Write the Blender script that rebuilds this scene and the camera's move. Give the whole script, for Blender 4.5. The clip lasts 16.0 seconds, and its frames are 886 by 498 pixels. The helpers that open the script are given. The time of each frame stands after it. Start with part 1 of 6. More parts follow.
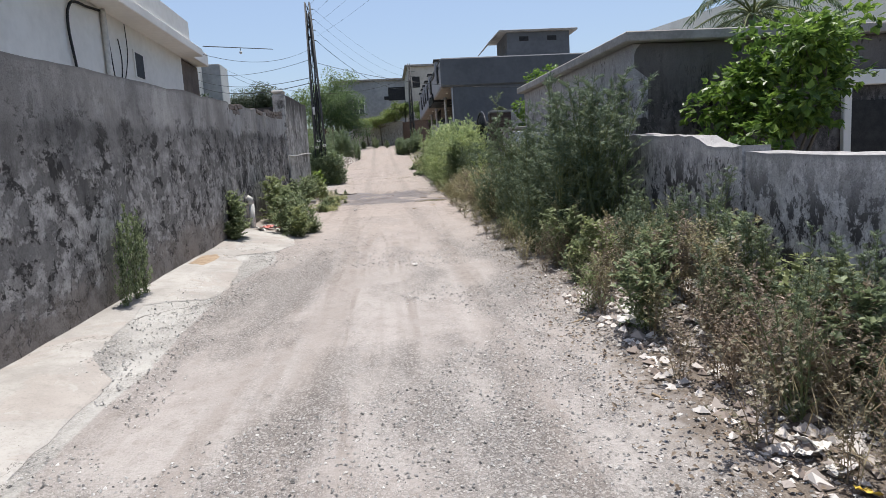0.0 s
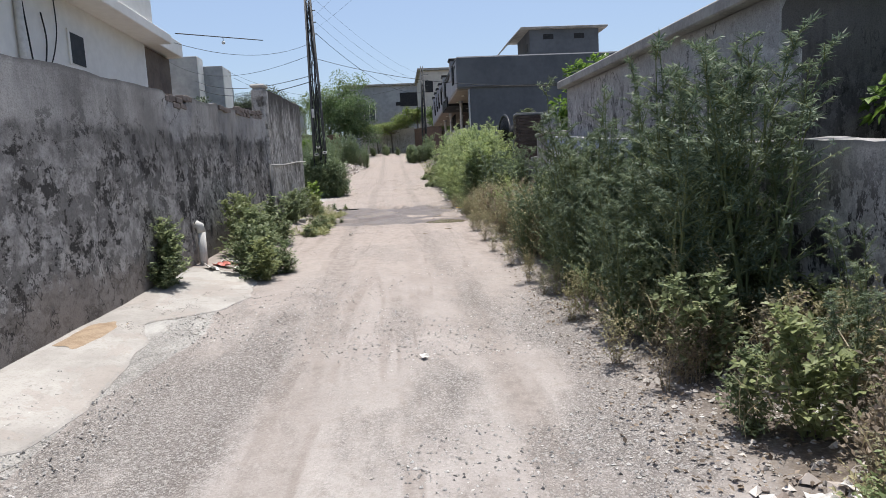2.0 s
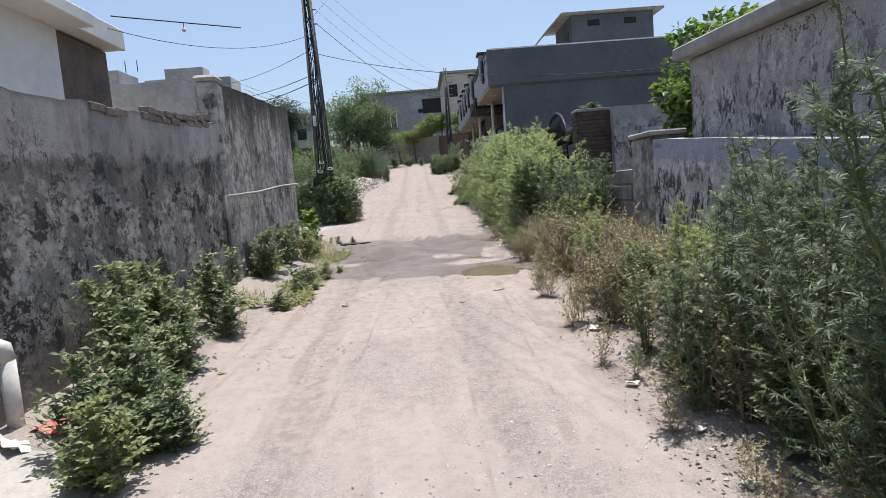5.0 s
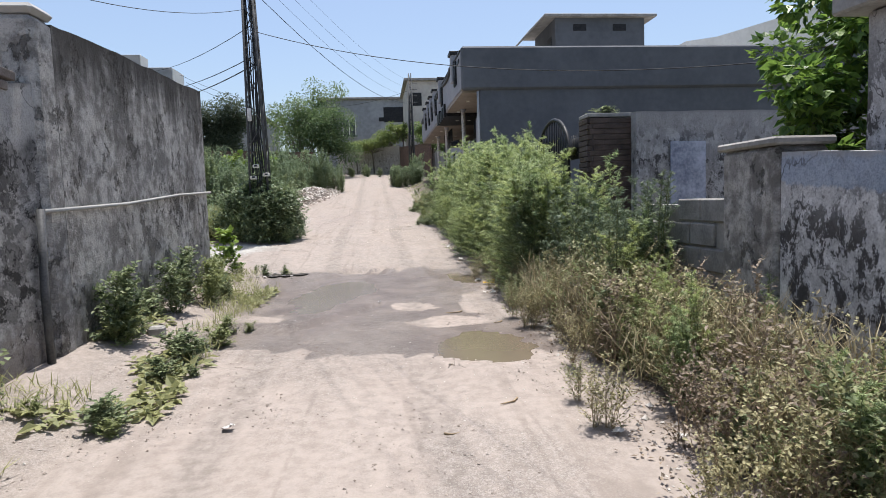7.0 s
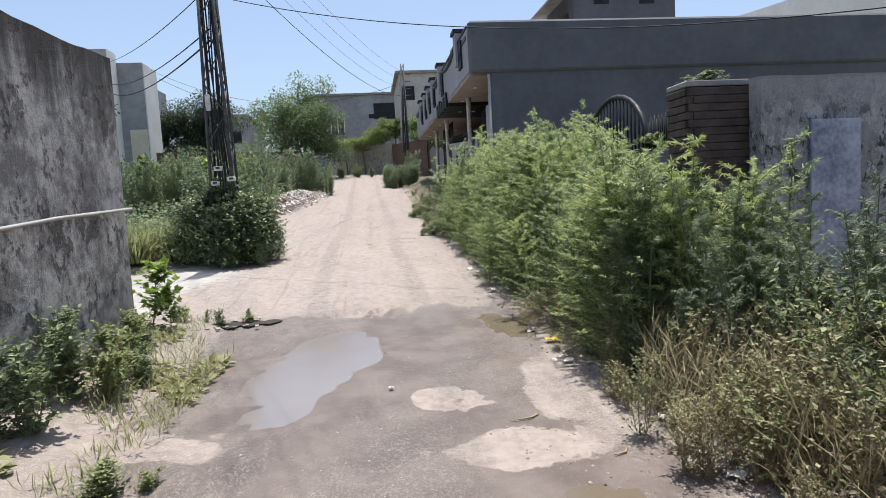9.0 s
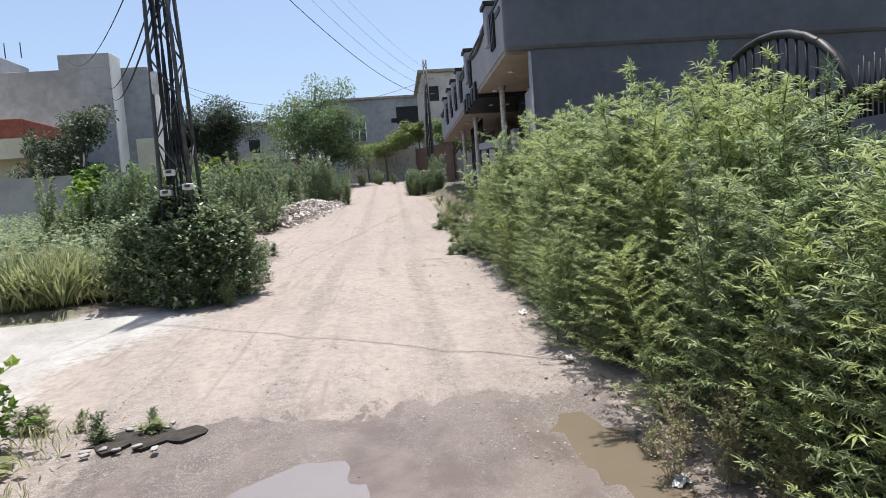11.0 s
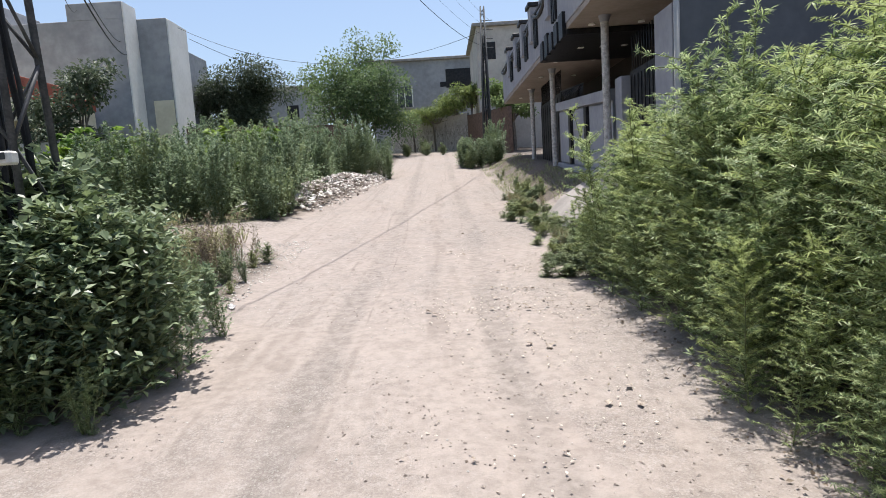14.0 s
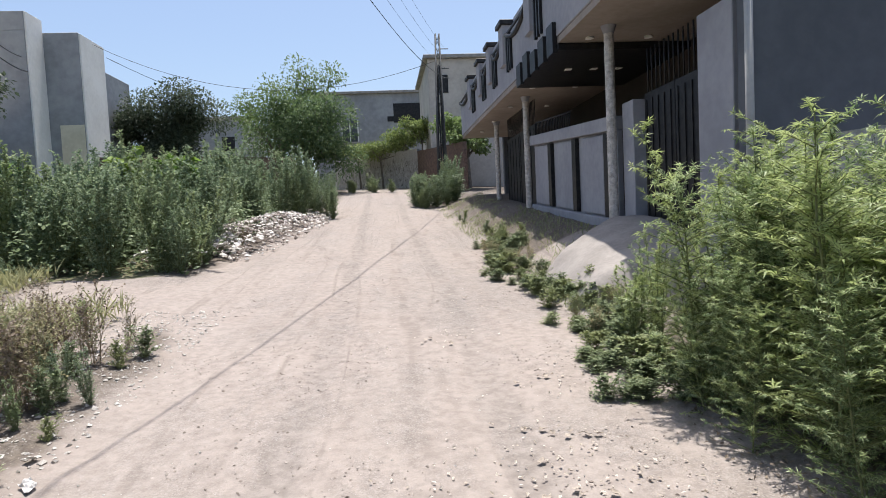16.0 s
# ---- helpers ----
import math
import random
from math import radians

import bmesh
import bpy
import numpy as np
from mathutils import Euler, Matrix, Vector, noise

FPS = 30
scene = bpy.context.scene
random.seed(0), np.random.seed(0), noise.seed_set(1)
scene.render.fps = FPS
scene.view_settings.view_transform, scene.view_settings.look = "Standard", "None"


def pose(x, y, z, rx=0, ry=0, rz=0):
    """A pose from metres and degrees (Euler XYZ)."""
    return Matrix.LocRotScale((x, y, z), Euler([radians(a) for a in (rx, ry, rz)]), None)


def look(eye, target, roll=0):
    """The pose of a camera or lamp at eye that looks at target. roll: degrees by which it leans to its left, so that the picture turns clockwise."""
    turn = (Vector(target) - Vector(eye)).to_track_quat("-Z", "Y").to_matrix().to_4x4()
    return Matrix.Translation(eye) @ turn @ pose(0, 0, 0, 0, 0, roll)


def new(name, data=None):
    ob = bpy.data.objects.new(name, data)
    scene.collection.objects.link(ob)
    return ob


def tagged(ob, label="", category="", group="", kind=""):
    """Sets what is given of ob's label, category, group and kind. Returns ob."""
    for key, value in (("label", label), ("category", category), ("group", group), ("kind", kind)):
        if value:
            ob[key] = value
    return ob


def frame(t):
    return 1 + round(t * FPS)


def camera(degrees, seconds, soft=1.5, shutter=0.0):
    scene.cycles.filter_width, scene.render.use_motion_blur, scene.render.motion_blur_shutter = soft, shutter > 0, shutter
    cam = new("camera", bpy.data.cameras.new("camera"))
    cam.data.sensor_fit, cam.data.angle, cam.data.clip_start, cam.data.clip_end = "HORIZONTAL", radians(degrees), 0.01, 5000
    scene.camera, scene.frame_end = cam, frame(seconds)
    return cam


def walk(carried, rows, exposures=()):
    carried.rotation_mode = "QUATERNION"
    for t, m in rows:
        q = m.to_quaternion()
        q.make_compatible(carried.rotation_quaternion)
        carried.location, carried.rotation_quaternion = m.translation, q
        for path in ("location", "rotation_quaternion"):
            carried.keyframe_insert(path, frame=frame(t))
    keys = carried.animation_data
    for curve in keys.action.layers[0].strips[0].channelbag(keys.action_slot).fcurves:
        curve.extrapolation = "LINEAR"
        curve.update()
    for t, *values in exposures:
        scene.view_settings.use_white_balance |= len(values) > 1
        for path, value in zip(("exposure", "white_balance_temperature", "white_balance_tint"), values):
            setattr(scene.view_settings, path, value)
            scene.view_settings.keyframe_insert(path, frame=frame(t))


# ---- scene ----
cam = camera(72.9, 16.0, soft=0.8)
METRES, EYE, TILT, LEAN, TURN = 24.0, 1.5, 0.0, 0.0, -5.2
ROWS = [
    (0.0, 0.0, 0.0, 0.0, -0.42, -7.25, 3.28),
    (0.5, -0.002, 0.0318, 0.0021, -0.53, -7.7, 3.31),
    (1.0, -0.0022, 0.0619, 0.0042, 1.53, -5.34, 3.17),
    (1.5, -0.0044, 0.0938, 0.005, 0.39, -6.19, 3.83),
    (2.0, -0.0043, 0.1249, 0.0063, 0.71, -6.48, 2.82),
    (2.5, -0.0059, 0.1555, 0.0088, 0.27, -6.24, 3.94),
    (3.0, -0.0089, 0.1827, 0.0107, 1.1, -6.42, 3.64),
    (3.5, -0.0107, 0.2124, 0.0134, 4.05, -4.46, 4.58),
    (6.0, -0.0205, 0.3615, 0.0236, -0.24, -6.36, 4.48),
    (6.5, -0.0249, 0.3951, 0.0249, -2.71, -4.72, 4.33),
    (7.0, -0.0275, 0.4307, 0.0256, -0.97, -4.59, 1.84),
    (7.5, -0.0304, 0.4623, 0.0284, -0.8, -4.06, 2.96),
    (8.0, -0.0352, 0.4943, 0.0306, -0.99, -4.78, 2.84),
    (8.5, -0.0389, 0.5278, 0.0322, 2.74, -3.88, 3.29),
    (9.0, -0.0435, 0.5559, 0.0331, -1.85, -4.81, 3.07),
    (11.5, -0.0442, 0.7207, 0.036, 1.87, -3.22, 3.85),
    (12.0, -0.0457, 0.7541, 0.0372, 3.29, -2.26, 2.92),
    (12.5, -0.0516, 0.7843, 0.0383, 4.42, -2.38, 1.93),
    (13.0, -0.0568, 0.8174, 0.0403, 5.46, -3.16, 1.57),
    (13.5, -0.062, 0.8469, 0.0425, 7.17, -3.66, 3.07),
    (14.0, -0.0677, 0.878, 0.0443, 5.02, -6.47, 3.47),
    (14.5, -0.0714, 0.9073, 0.0462, 5.27, -4.37, 3.87),
    (15.0, -0.077, 0.9368, 0.0482, 1.32, -2.94, 2.75),
    (15.5, -0.0826, 0.9641, 0.0489, -0.55, -4.24, 1.45),
    (16.0, -0.0906, 0.9911, 0.0509, -0.45, -3.24, 2.71),
]
walk(cam, [(t, pose(0, 0, EYE, TILT, LEAN, TURN) @ pose(METRES * x, METRES * y, METRES * z, 90 + pitch, roll, yaw)) for t, x, y, z, yaw, pitch, roll in ROWS], [(0.0, 0.36), (3.5, 0.42), (8.0, 0.54), (12.5, 0.57), (16.0, 0.55)])


# ---- world, sun, exposure ----
SUN_EL, SUN_AZ = radians(78.5), radians(10.5)          # azimuth from +y towards +x
world = bpy.data.worlds.new("world")
scene.world = world
world.use_nodes = True
wt = world.node_tree
sky = wt.nodes.new("ShaderNodeTexSky")
sky.sky_type, sky.sun_disc = "NISHITA", False
sky.sun_elevation, sky.sun_rotation = SUN_EL, SUN_AZ
sky.air_density, sky.dust_density, sky.ozone_density = 1.0, 2.6, 2.2
wt.links.new(sky.outputs[0], wt.nodes["Background"].inputs[0])
wt.nodes["Background"].inputs[1].default_value = 0.13
sun_data = bpy.data.lights.new("sun", "SUN")
sun_data.energy, sun_data.angle, sun_data.color = 4.5, radians(0.55), (1.0, 0.965, 0.92)
sun = new("sun", sun_data)
sun_way = Vector((math.cos(SUN_EL) * math.sin(SUN_AZ), math.cos(SUN_EL) * math.cos(SUN_AZ), math.sin(SUN_EL)))
sun.matrix_world = look(sun_way * 60, (0, 0, 0))

# ---- materials ----
rng = np.random.default_rng(7)


class Mat:
    """A small wrapper that writes node materials briefly."""

    def __init__(self, name):
        self.m = bpy.data.materials.new(name)
        self.m.use_nodes = True
        self.t = self.m.node_tree
        self.b = self.t.nodes["Principled BSDF"]
        self.pos = self.t.nodes.new("ShaderNodeNewGeometry").outputs["Position"]

    def put(self, sock, v):
        if isinstance(v, bpy.types.NodeSocket):
            self.t.links.new(v, sock)
        else:
            sock.default_value = (*v, 1) if isinstance(v, tuple) and len(v) == 3 and sock.type == "RGBA" else v

    def scaled(self, s, src=None):
        n = self.t.nodes.new("ShaderNodeMapping")
        self.put(n.inputs["Vector"], src or self.pos)
        n.inputs["Scale"].default_value = s
        return n.outputs[0]

    def noise(self, scale, detail=4, rough=0.55, src=None, dist=0.0):
        n = self.t.nodes.new("ShaderNodeTexNoise")
        self.put(n.inputs["Vector"], src or self.pos)
        for k, v in (("Scale", scale), ("Detail", detail), ("Roughness", rough), ("Distortion", dist)):
            n.inputs[k].default_value = v
        return n.outputs["Fac"]

    def voro(self, scale, src=None, feature="F1", out="Distance"):
        n = self.t.nodes.new("ShaderNodeTexVoronoi")
        n.feature = feature
        self.put(n.inputs["Vector"], src or self.pos)
        n.inputs["Scale"].default_value = scale
        return n.outputs[out]

    def ramp(self, v, lo, hi, a=0.0, b=1.0):
        n = self.t.nodes.new("ShaderNodeMapRange")
        n.interpolation_type = "SMOOTHSTEP"
        for k, x in (("Value", v), ("From Min", lo), ("From Max", hi), ("To Min", a), ("To Max", b)):
            self.put(n.inputs[k], x)
        return n.outputs[0]

    def math(self, op, a, b=0.0):
        n = self.t.nodes.new("ShaderNodeMath")
        n.operation = op
        self.put(n.inputs[0], a), self.put(n.inputs[1], b)
        return n.outputs[0]

    def mix(self, f, a, b):
        n = self.t.nodes.new("ShaderNodeMix")
        n.data_type = "RGBA"
        self.put(n.inputs["Factor"], f), self.put(n.inputs["A"], a), self.put(n.inputs["B"], b)
        return n.outputs["Result"]

    def attr(self, name):
        n = self.t.nodes.new("ShaderNodeAttribute")
        n.attribute_name = name
        return n.outputs["Fac"]

    def rand(self):
        return self.t.nodes.new("ShaderNodeObjectInfo").outputs["Random"]

    def island(self):
        return self.t.nodes.new("ShaderNodeNewGeometry").outputs["Random Per Island"]

    def bump(self, h, strength=0.4, dist=0.02):
        n = self.t.nodes.new("ShaderNodeBump")
        self.put(n.inputs["Height"], h)
        n.inputs["Strength"].default_value, n.inputs["Distance"].default_value = strength, dist
        self.t.links.new(n.outputs[0], self.b.inputs["Normal"])

    def done(self, colour, rough=0.85, metal=0.0, spec=0.3):
        self.put(self.b.inputs["Base Color"], colour)
        self.put(self.b.inputs["Roughness"], rough)
        self.put(self.b.inputs["Metallic"], metal)
        self.b.inputs["Specular IOR Level"].default_value = spec
        return self.m


def leafy(name, a, b, c, trans=0.35, rough=0.55):
    """Leaves in three greens by island and plant, partly letting light through."""
    k = Mat(name)
    col = k.mix(k.ramp(k.island(), 0.1, 0.9), a, b)
    col = k.mix(k.ramp(k.rand(), 0.45, 1.0, 0.0, 0.8), col, c)
    k.done(col, rough, 0, 0.35)
    tr = k.t.nodes.new("ShaderNodeBsdfTranslucent")
    k.t.links.new(k.b.inputs["Base Color"].links[0].from_socket, tr.inputs["Color"])
    mx = k.t.nodes.new("ShaderNodeMixShader")
    mx.inputs[0].default_value = trans
    out = k.t.nodes["Material Output"]
    k.t.links.new(k.b.outputs[0], mx.inputs[1]), k.t.links.new(tr.outputs[0], mx.inputs[2])
    k.t.links.new(mx.outputs[0], out.inputs["Surface"])
    return k.m


def plain(name, a, b, scale=6.0, rough=0.8, metal=0.0, bump=0.15, spec=0.3):
    """Two tones mixed at two scales, with a fine relief."""
    k = Mat(name)
    n1, n2 = k.noise(scale, 5), k.noise(scale * 9, 4)
    f = k.math("ADD", k.math("MULTIPLY", n1, 0.65), k.math("MULTIPLY", n2, 0.35))
    k.bump(n2, bump, 0.01)
    return k.done(k.mix(k.ramp(f, 0.32, 0.68), a, b), rough, metal, spec)


def stained(name, light, mid, dark, mould=0.5, band=0.0, flake=0.45, top_band=None, holes=0.5, start=0.0, wide=1.0, skirt=0.0):
    """Old cement plaster: rain streaks, black mould, flaked patches; 'drop' is the depth below the wall's top."""
    k = Mat(name)
    drop = k.attr("drop")
    warp = k.scaled((wide, wide, 0.62 + 0.4 * (1.0 - wide)))
    streak = k.noise(1.0, 9, 0.72, k.scaled((4.2 * wide, 4.2 * wide, 0.5)), 0.1)
    broad = k.noise(0.7, 5, 0.6)
    fine = k.noise(9.0, 7, 0.7)
    grain = k.noise(75.0, 4, 0.7)
    blotch = k.noise(4.6, 10, 0.8, warp, 0.15)
    half = tuple(0.68 * a + 0.32 * b for a, b in zip(mid, dark))
    smooth = k.mix(k.ramp(k.math("ADD", k.math("MULTIPLY", broad, 0.6), k.math("MULTIPLY", streak, 0.4)), 0.38, 0.62), mid, light)
    worn = k.mix(k.ramp(fine, 0.38, 0.62), half, mid)
    edge = k.math("ADD", drop, k.math("MULTIPLY", k.math("SUBTRACT", streak, 0.5), 0.45))
    low = k.ramp(edge, band, band + 0.12) if band else k.ramp(edge, 0.1, 0.9, 0.35, 1.0)
    col = k.mix(low, smooth, worn)
    # black mould, thickest under the rim
    b = k.math("MULTIPLY", low, k.ramp(drop, band + 0.45, 1.9, 1.0, 0.3))
    m = k.math("ADD", k.math("MULTIPLY", streak, 0.55), k.math("ADD", k.math("MULTIPLY", blotch, 0.25), k.math("MULTIPLY", fine, 0.2)))
    m = k.ramp(k.math("SUBTRACT", m, k.math("SUBTRACT", 0.63, k.math("MULTIPLY", b, 0.10 + 0.16 * mould))), -0.05, 0.10)
    col = k.mix(k.math("MULTIPLY", m, 0.66), col, dark)
    # flakes of lighter skin with hard edges, holes where the render has gone
    place = k.ramp(k.math("ADD", drop, k.math("MULTIPLY", broad, 0.9)), band + 0.7 + start, band + 1.4 + start, 0.06, 0.9)
    f = k.math("MULTIPLY", k.ramp(blotch, 0.56 - 0.11 * flake, 0.575 - 0.11 * flake), place)
    col = k.mix(f, col, k.mix(k.ramp(fine, 0.35, 0.65), light, mid))
    hole = k.math("MULTIPLY", k.ramp(k.noise(5.6, 10, 0.78, warp, 0.12), 0.63 - 0.13 * holes, 0.645 - 0.13 * holes), k.ramp(drop, 0.3 + 0.5 * start, 0.9 + 0.5 * start, 0.1, 0.92))
    col = k.mix(hole, col, dark)
    damp = k.ramp(k.noise(0.6, 4), 0.5, 0.6, 0.0, 0.4)
    col = k.mix(k.math("MULTIPLY", damp, k.ramp(drop, 1.8, 2.3)), col, tuple(0.9 * c for c in (mid[0] * 1.1, mid[1], mid[2] * 0.92)))
    if skirt:
        foot = k.ramp(k.math("ADD", drop, k.math("MULTIPLY", k.math("SUBTRACT", k.math("ADD", broad, fine), 1.0), 0.7)), skirt, skirt + 0.22, 0.0, 0.72)
        col = k.mix(foot, col, k.mix(k.ramp(fine, 0.35, 0.65), (0.17, 0.145, 0.13), (0.27, 0.24, 0.215)))
    if top_band:
        te = k.math("ADD", drop, k.math("MULTIPLY", k.math("SUBTRACT", fine, 0.5), 0.14))
        col = k.mix(k.ramp(te, 0.20, 0.23, 0.8, 0.0), col, top_band)
    crack = k.ramp(k.math("ABSOLUTE", k.math("SUBTRACT", k.noise(0.9, 6, 0.62, k.scaled((1.0, 1.0, 0.6)), 0.4), 0.5)), 0.001, 0.006, 0.8, 0.0)
    col = k.mix(k.math("MULTIPLY", crack, k.ramp(broad, 0.45, 0.55)), col, dark)
    col = k.mix(k.ramp(grain, 0.4, 0.7, 0.0, 0.35), col, dark)
    rim = tuple(0.75 * a + 0.1 * b for a, b in zip(mid, dark))
    col = k.mix(k.ramp(k.math("ADD", drop, k.math("MULTIPLY", k.math("SUBTRACT", fine, 0.5), 0.1)), 0.0, 0.05, 0.75, 0.0), col, rim)
    h = k.math("ADD", k.math("MULTIPLY", f, 0.5), k.math("SUBTRACT", k.math("ADD", k.math("MULTIPLY", fine, 0.5), k.math("MULTIPLY", grain, 0.3)), k.math("MULTIPLY", hole, 0.8)))
    k.bump(h, 0.6, 0.025)
    return k.done(col, 0.92, 0, 0.15)


def rain_stained(name):
    """Grey cement plaster: black rim running down in drips, pale washed streaks, cloudy damp patches."""
    k = Mat(name)
    drop = k.attr("drop")
    run = k.noise(1.0, 7, 0.62, k.scaled((2.6, 2.6, 0.55)), 0.25)
    thin = k.noise(1.0, 6, 0.65, k.scaled((13.0, 13.0, 1.1)), 0.1)
    cloud, fine, grain = k.noise(1.7, 8, 0.7), k.noise(8.0, 7, 0.68), k.noise(70.0, 4, 0.7)
    f = k.math("ADD", k.math("MULTIPLY", cloud, 0.50), k.math("ADD", k.math("MULTIPLY", fine, 0.45), k.math("MULTIPLY", thin, 0.05)))
    col = k.mix(k.ramp(f, 0.43, 0.58), (0.22, 0.208, 0.195), (0.50, 0.475, 0.45))
    wash = k.math("MULTIPLY", k.ramp(k.math("ADD", k.math("MULTIPLY", run, 0.6), k.math("MULTIPLY", fine, 0.4)), 0.5, 0.63), k.ramp(drop, 0.25, 0.9, 0.0, 0.75))
    col = k.mix(k.math("MULTIPLY", wash, k.ramp(drop, 1.9, 3.2, 1.0, 0.35)), col, (0.60, 0.575, 0.545))
    depth = k.math("ADD", drop, k.math("MULTIPLY", k.math("SUBTRACT", k.math("ADD", k.math("MULTIPLY", run, 0.7), k.math("MULTIPLY", thin, 0.3)), 0.5), 2.3))
    col = k.mix(k.ramp(depth, 0.0, 0.75, 0.92, 0.0), col, (0.055, 0.05, 0.047))
    col = k.mix(k.ramp(k.noise(0.85, 7, 0.66, k.scaled((1.0, 1.0, 0.7)), 0.4), 0.5, 0.64, 0.0, 0.62), col, (0.115, 0.106, 0.098))
    scar = k.ramp(k.noise(3.1, 9, 0.74, k.scaled((1.0, 1.0, 0.8)), 0.2), 0.565, 0.59, 0.0, 0.7)
    col = k.mix(scar, col, (0.095, 0.087, 0.08))
    col = k.mix(k.ramp(grain, 0.45, 0.72, 0.0, 0.35), col, (0.09, 0.085, 0.08))
    k.bump(k.math("ADD", k.math("MULTIPLY", cloud, 0.8), k.math("SUBTRACT", k.math("ADD", k.math("MULTIPLY", fine, 0.7), k.math("MULTIPLY", grain, 0.3)), k.math("MULTIPLY", scar, 0.9))), 0.9, 0.05)
    return k.done(col, 0.92, 0, 0.15)


def ground_material():
    k = Mat("dirt_road")
    wet, verge, conc, field = k.attr("wet"), k.attr("verge"), k.attr("conc"), k.attr("field")
    n0, n1, n2, n3 = k.noise(0.45, 4), k.noise(2.2, 6, 0.62), k.noise(11.0, 6, 0.65), k.noise(70.0, 4, 0.7)
    tracks = k.noise(1.0, 4, 0.6, k.scaled((4.2, 0.28, 1.0)))
    pebble = k.voro(42.0)
    col = k.mix(k.ramp(n1, 0.3, 0.7), (0.259, 0.234, 0.217), (0.350, 0.322, 0.302))
    col = k.mix(k.ramp(n0, 0.4, 0.62, 0.0, 0.45), col, (0.343, 0.329, 0.311))
    col = k.mix(k.ramp(tracks, 0.5, 0.64, 0.0, 0.35), col, (0.223, 0.198, 0.181))
    col = k.mix(k.ramp(n2, 0.5, 0.7, 0.0, 0.4), col, (0.175, 0.150, 0.130))
    col = k.mix(k.ramp(pebble, 0.0, 0.22, 0.35, 0.0), col, (0.434, 0.399, 0.364))
    col = k.mix(k.ramp(n3, 0.45, 0.72, 0.0, 0.4), col, (0.168, 0.147, 0.130))
    sep = k.t.nodes.new("ShaderNodeSeparateXYZ")
    k.put(sep.inputs[0], k.pos)
    pink = k.ramp(k.math("ADD", sep.outputs["Y"], k.math("MULTIPLY", n0, 8.0)), 7.0, 20.0, 0.0, 0.75)
    col = k.mix(pink, col, k.mix(k.ramp(n2, 0.3, 0.7), (0.232, 0.190, 0.163), (0.352, 0.296, 0.258)))
    rut = k.math("ABSOLUTE", k.math("SUBTRACT", k.noise(1.0, 3, 0.5, k.scaled((1.5, 0.06, 1.0)), 0.3), 0.5))
    col = k.mix(k.math("MULTIPLY", k.ramp(rut, 0.004, 0.03, 0.5, 0.0), k.ramp(n1, 0.4, 0.6, 0.0, 1.0)), col, (0.175, 0.145, 0.125))
    worn = k.math("MULTIPLY", k.ramp(k.math("ADD", k.attr("rut"), k.math("MULTIPLY", k.math("SUBTRACT", n1, 0.5), 0.9)), 0.35, 0.8), k.ramp(n0, 0.35, 0.6, 0.25, 0.62))
    col = k.mix(worn, col, k.mix(k.ramp(n2, 0.35, 0.65), (0.175, 0.150, 0.132), (0.26, 0.228, 0.205)))
    near = k.ramp(k.math("ADD", sep.outputs["Y"], k.math("MULTIPLY", n0, 5.0)), 9.0, 14.0, 1.0, 0.38)
    cem = k.mix(k.ramp(n1, 0.35, 0.65), (0.329, 0.319, 0.297), (0.399, 0.389, 0.364))
    cem = k.mix(k.ramp(n2, 0.5, 0.75, 0.0, 0.35), cem, (0.252, 0.231, 0.203))
    jitter = k.math("MULTIPLY", k.math("SUBTRACT", n2, 0.5), 0.5)
    col = k.mix(k.ramp(k.math("ADD", conc, jitter), 0.45, 0.6), col, cem)
    soil = k.mix(k.ramp(n2, 0.35, 0.68), (0.077, 0.061, 0.049), (0.161, 0.133, 0.108))
    soil = k.mix(k.ramp(n3, 0.55, 0.7, 0.0, 0.6), soil, (0.294, 0.259, 0.217))
    big = k.math("MULTIPLY", k.math("SUBTRACT", n1, 0.5), 0.8)
    col = k.mix(k.ramp(k.math("ADD", k.math("ADD", verge, jitter), big), 0.4, 0.75), col, soil)
    green = k.mix(k.ramp(n2, 0.35, 0.65), (0.099, 0.117, 0.045), (0.189, 0.161, 0.105))
    col = k.mix(k.ramp(k.math("ADD", field, big), 0.4, 0.7), col, green)
    w = k.ramp(k.math("ADD", k.math("ADD", wet, jitter), k.math("MULTIPLY", big, 0.55)), 0.46, 0.52)
    mud = k.mix(k.ramp(n1, 0.35, 0.65), (0.105, 0.083, 0.072), (0.165, 0.136, 0.118))
    col = k.mix(k.math("MULTIPLY", w, 0.95), col, mud)
    h = k.math("ADD", k.math("MULTIPLY", n2, 0.8), k.math("ADD", k.math("MULTIPLY", n3, 0.5), k.math("MULTIPLY", pebble, 0.25)))
    grit = k.voro(150.0)
    col = k.mix(k.math("MULTIPLY", k.ramp(k.noise(0.9, 5, 0.65, k.scaled((1.0, 0.45, 1.0))), 0.45, 0.6), k.math("MULTIPLY", near, k.ramp(grit, 0.3, 0.6, 0.0, 0.3))), col, (0.190, 0.172, 0.159))
    line = k.math("ABSOLUTE", k.math("SUBTRACT", k.noise(0.4, 4, 0.45), 0.52))
    crack = k.math("MULTIPLY", k.ramp(line, 0.0005, 0.0035, 0.9, 0.0), k.ramp(conc, 0.5, 0.7))
    col = k.mix(k.math("MULTIPLY", crack, k.ramp(n0, 0.45, 0.55)), col, (0.090, 0.081, 0.072))
    rough = k.ramp(k.noise(0.9, 5, 0.65, k.scaled((1.0, 0.45, 1.0))), 0.42, 0.62, 0.12, 1.0)
    rough = k.math("MULTIPLY", rough, near)
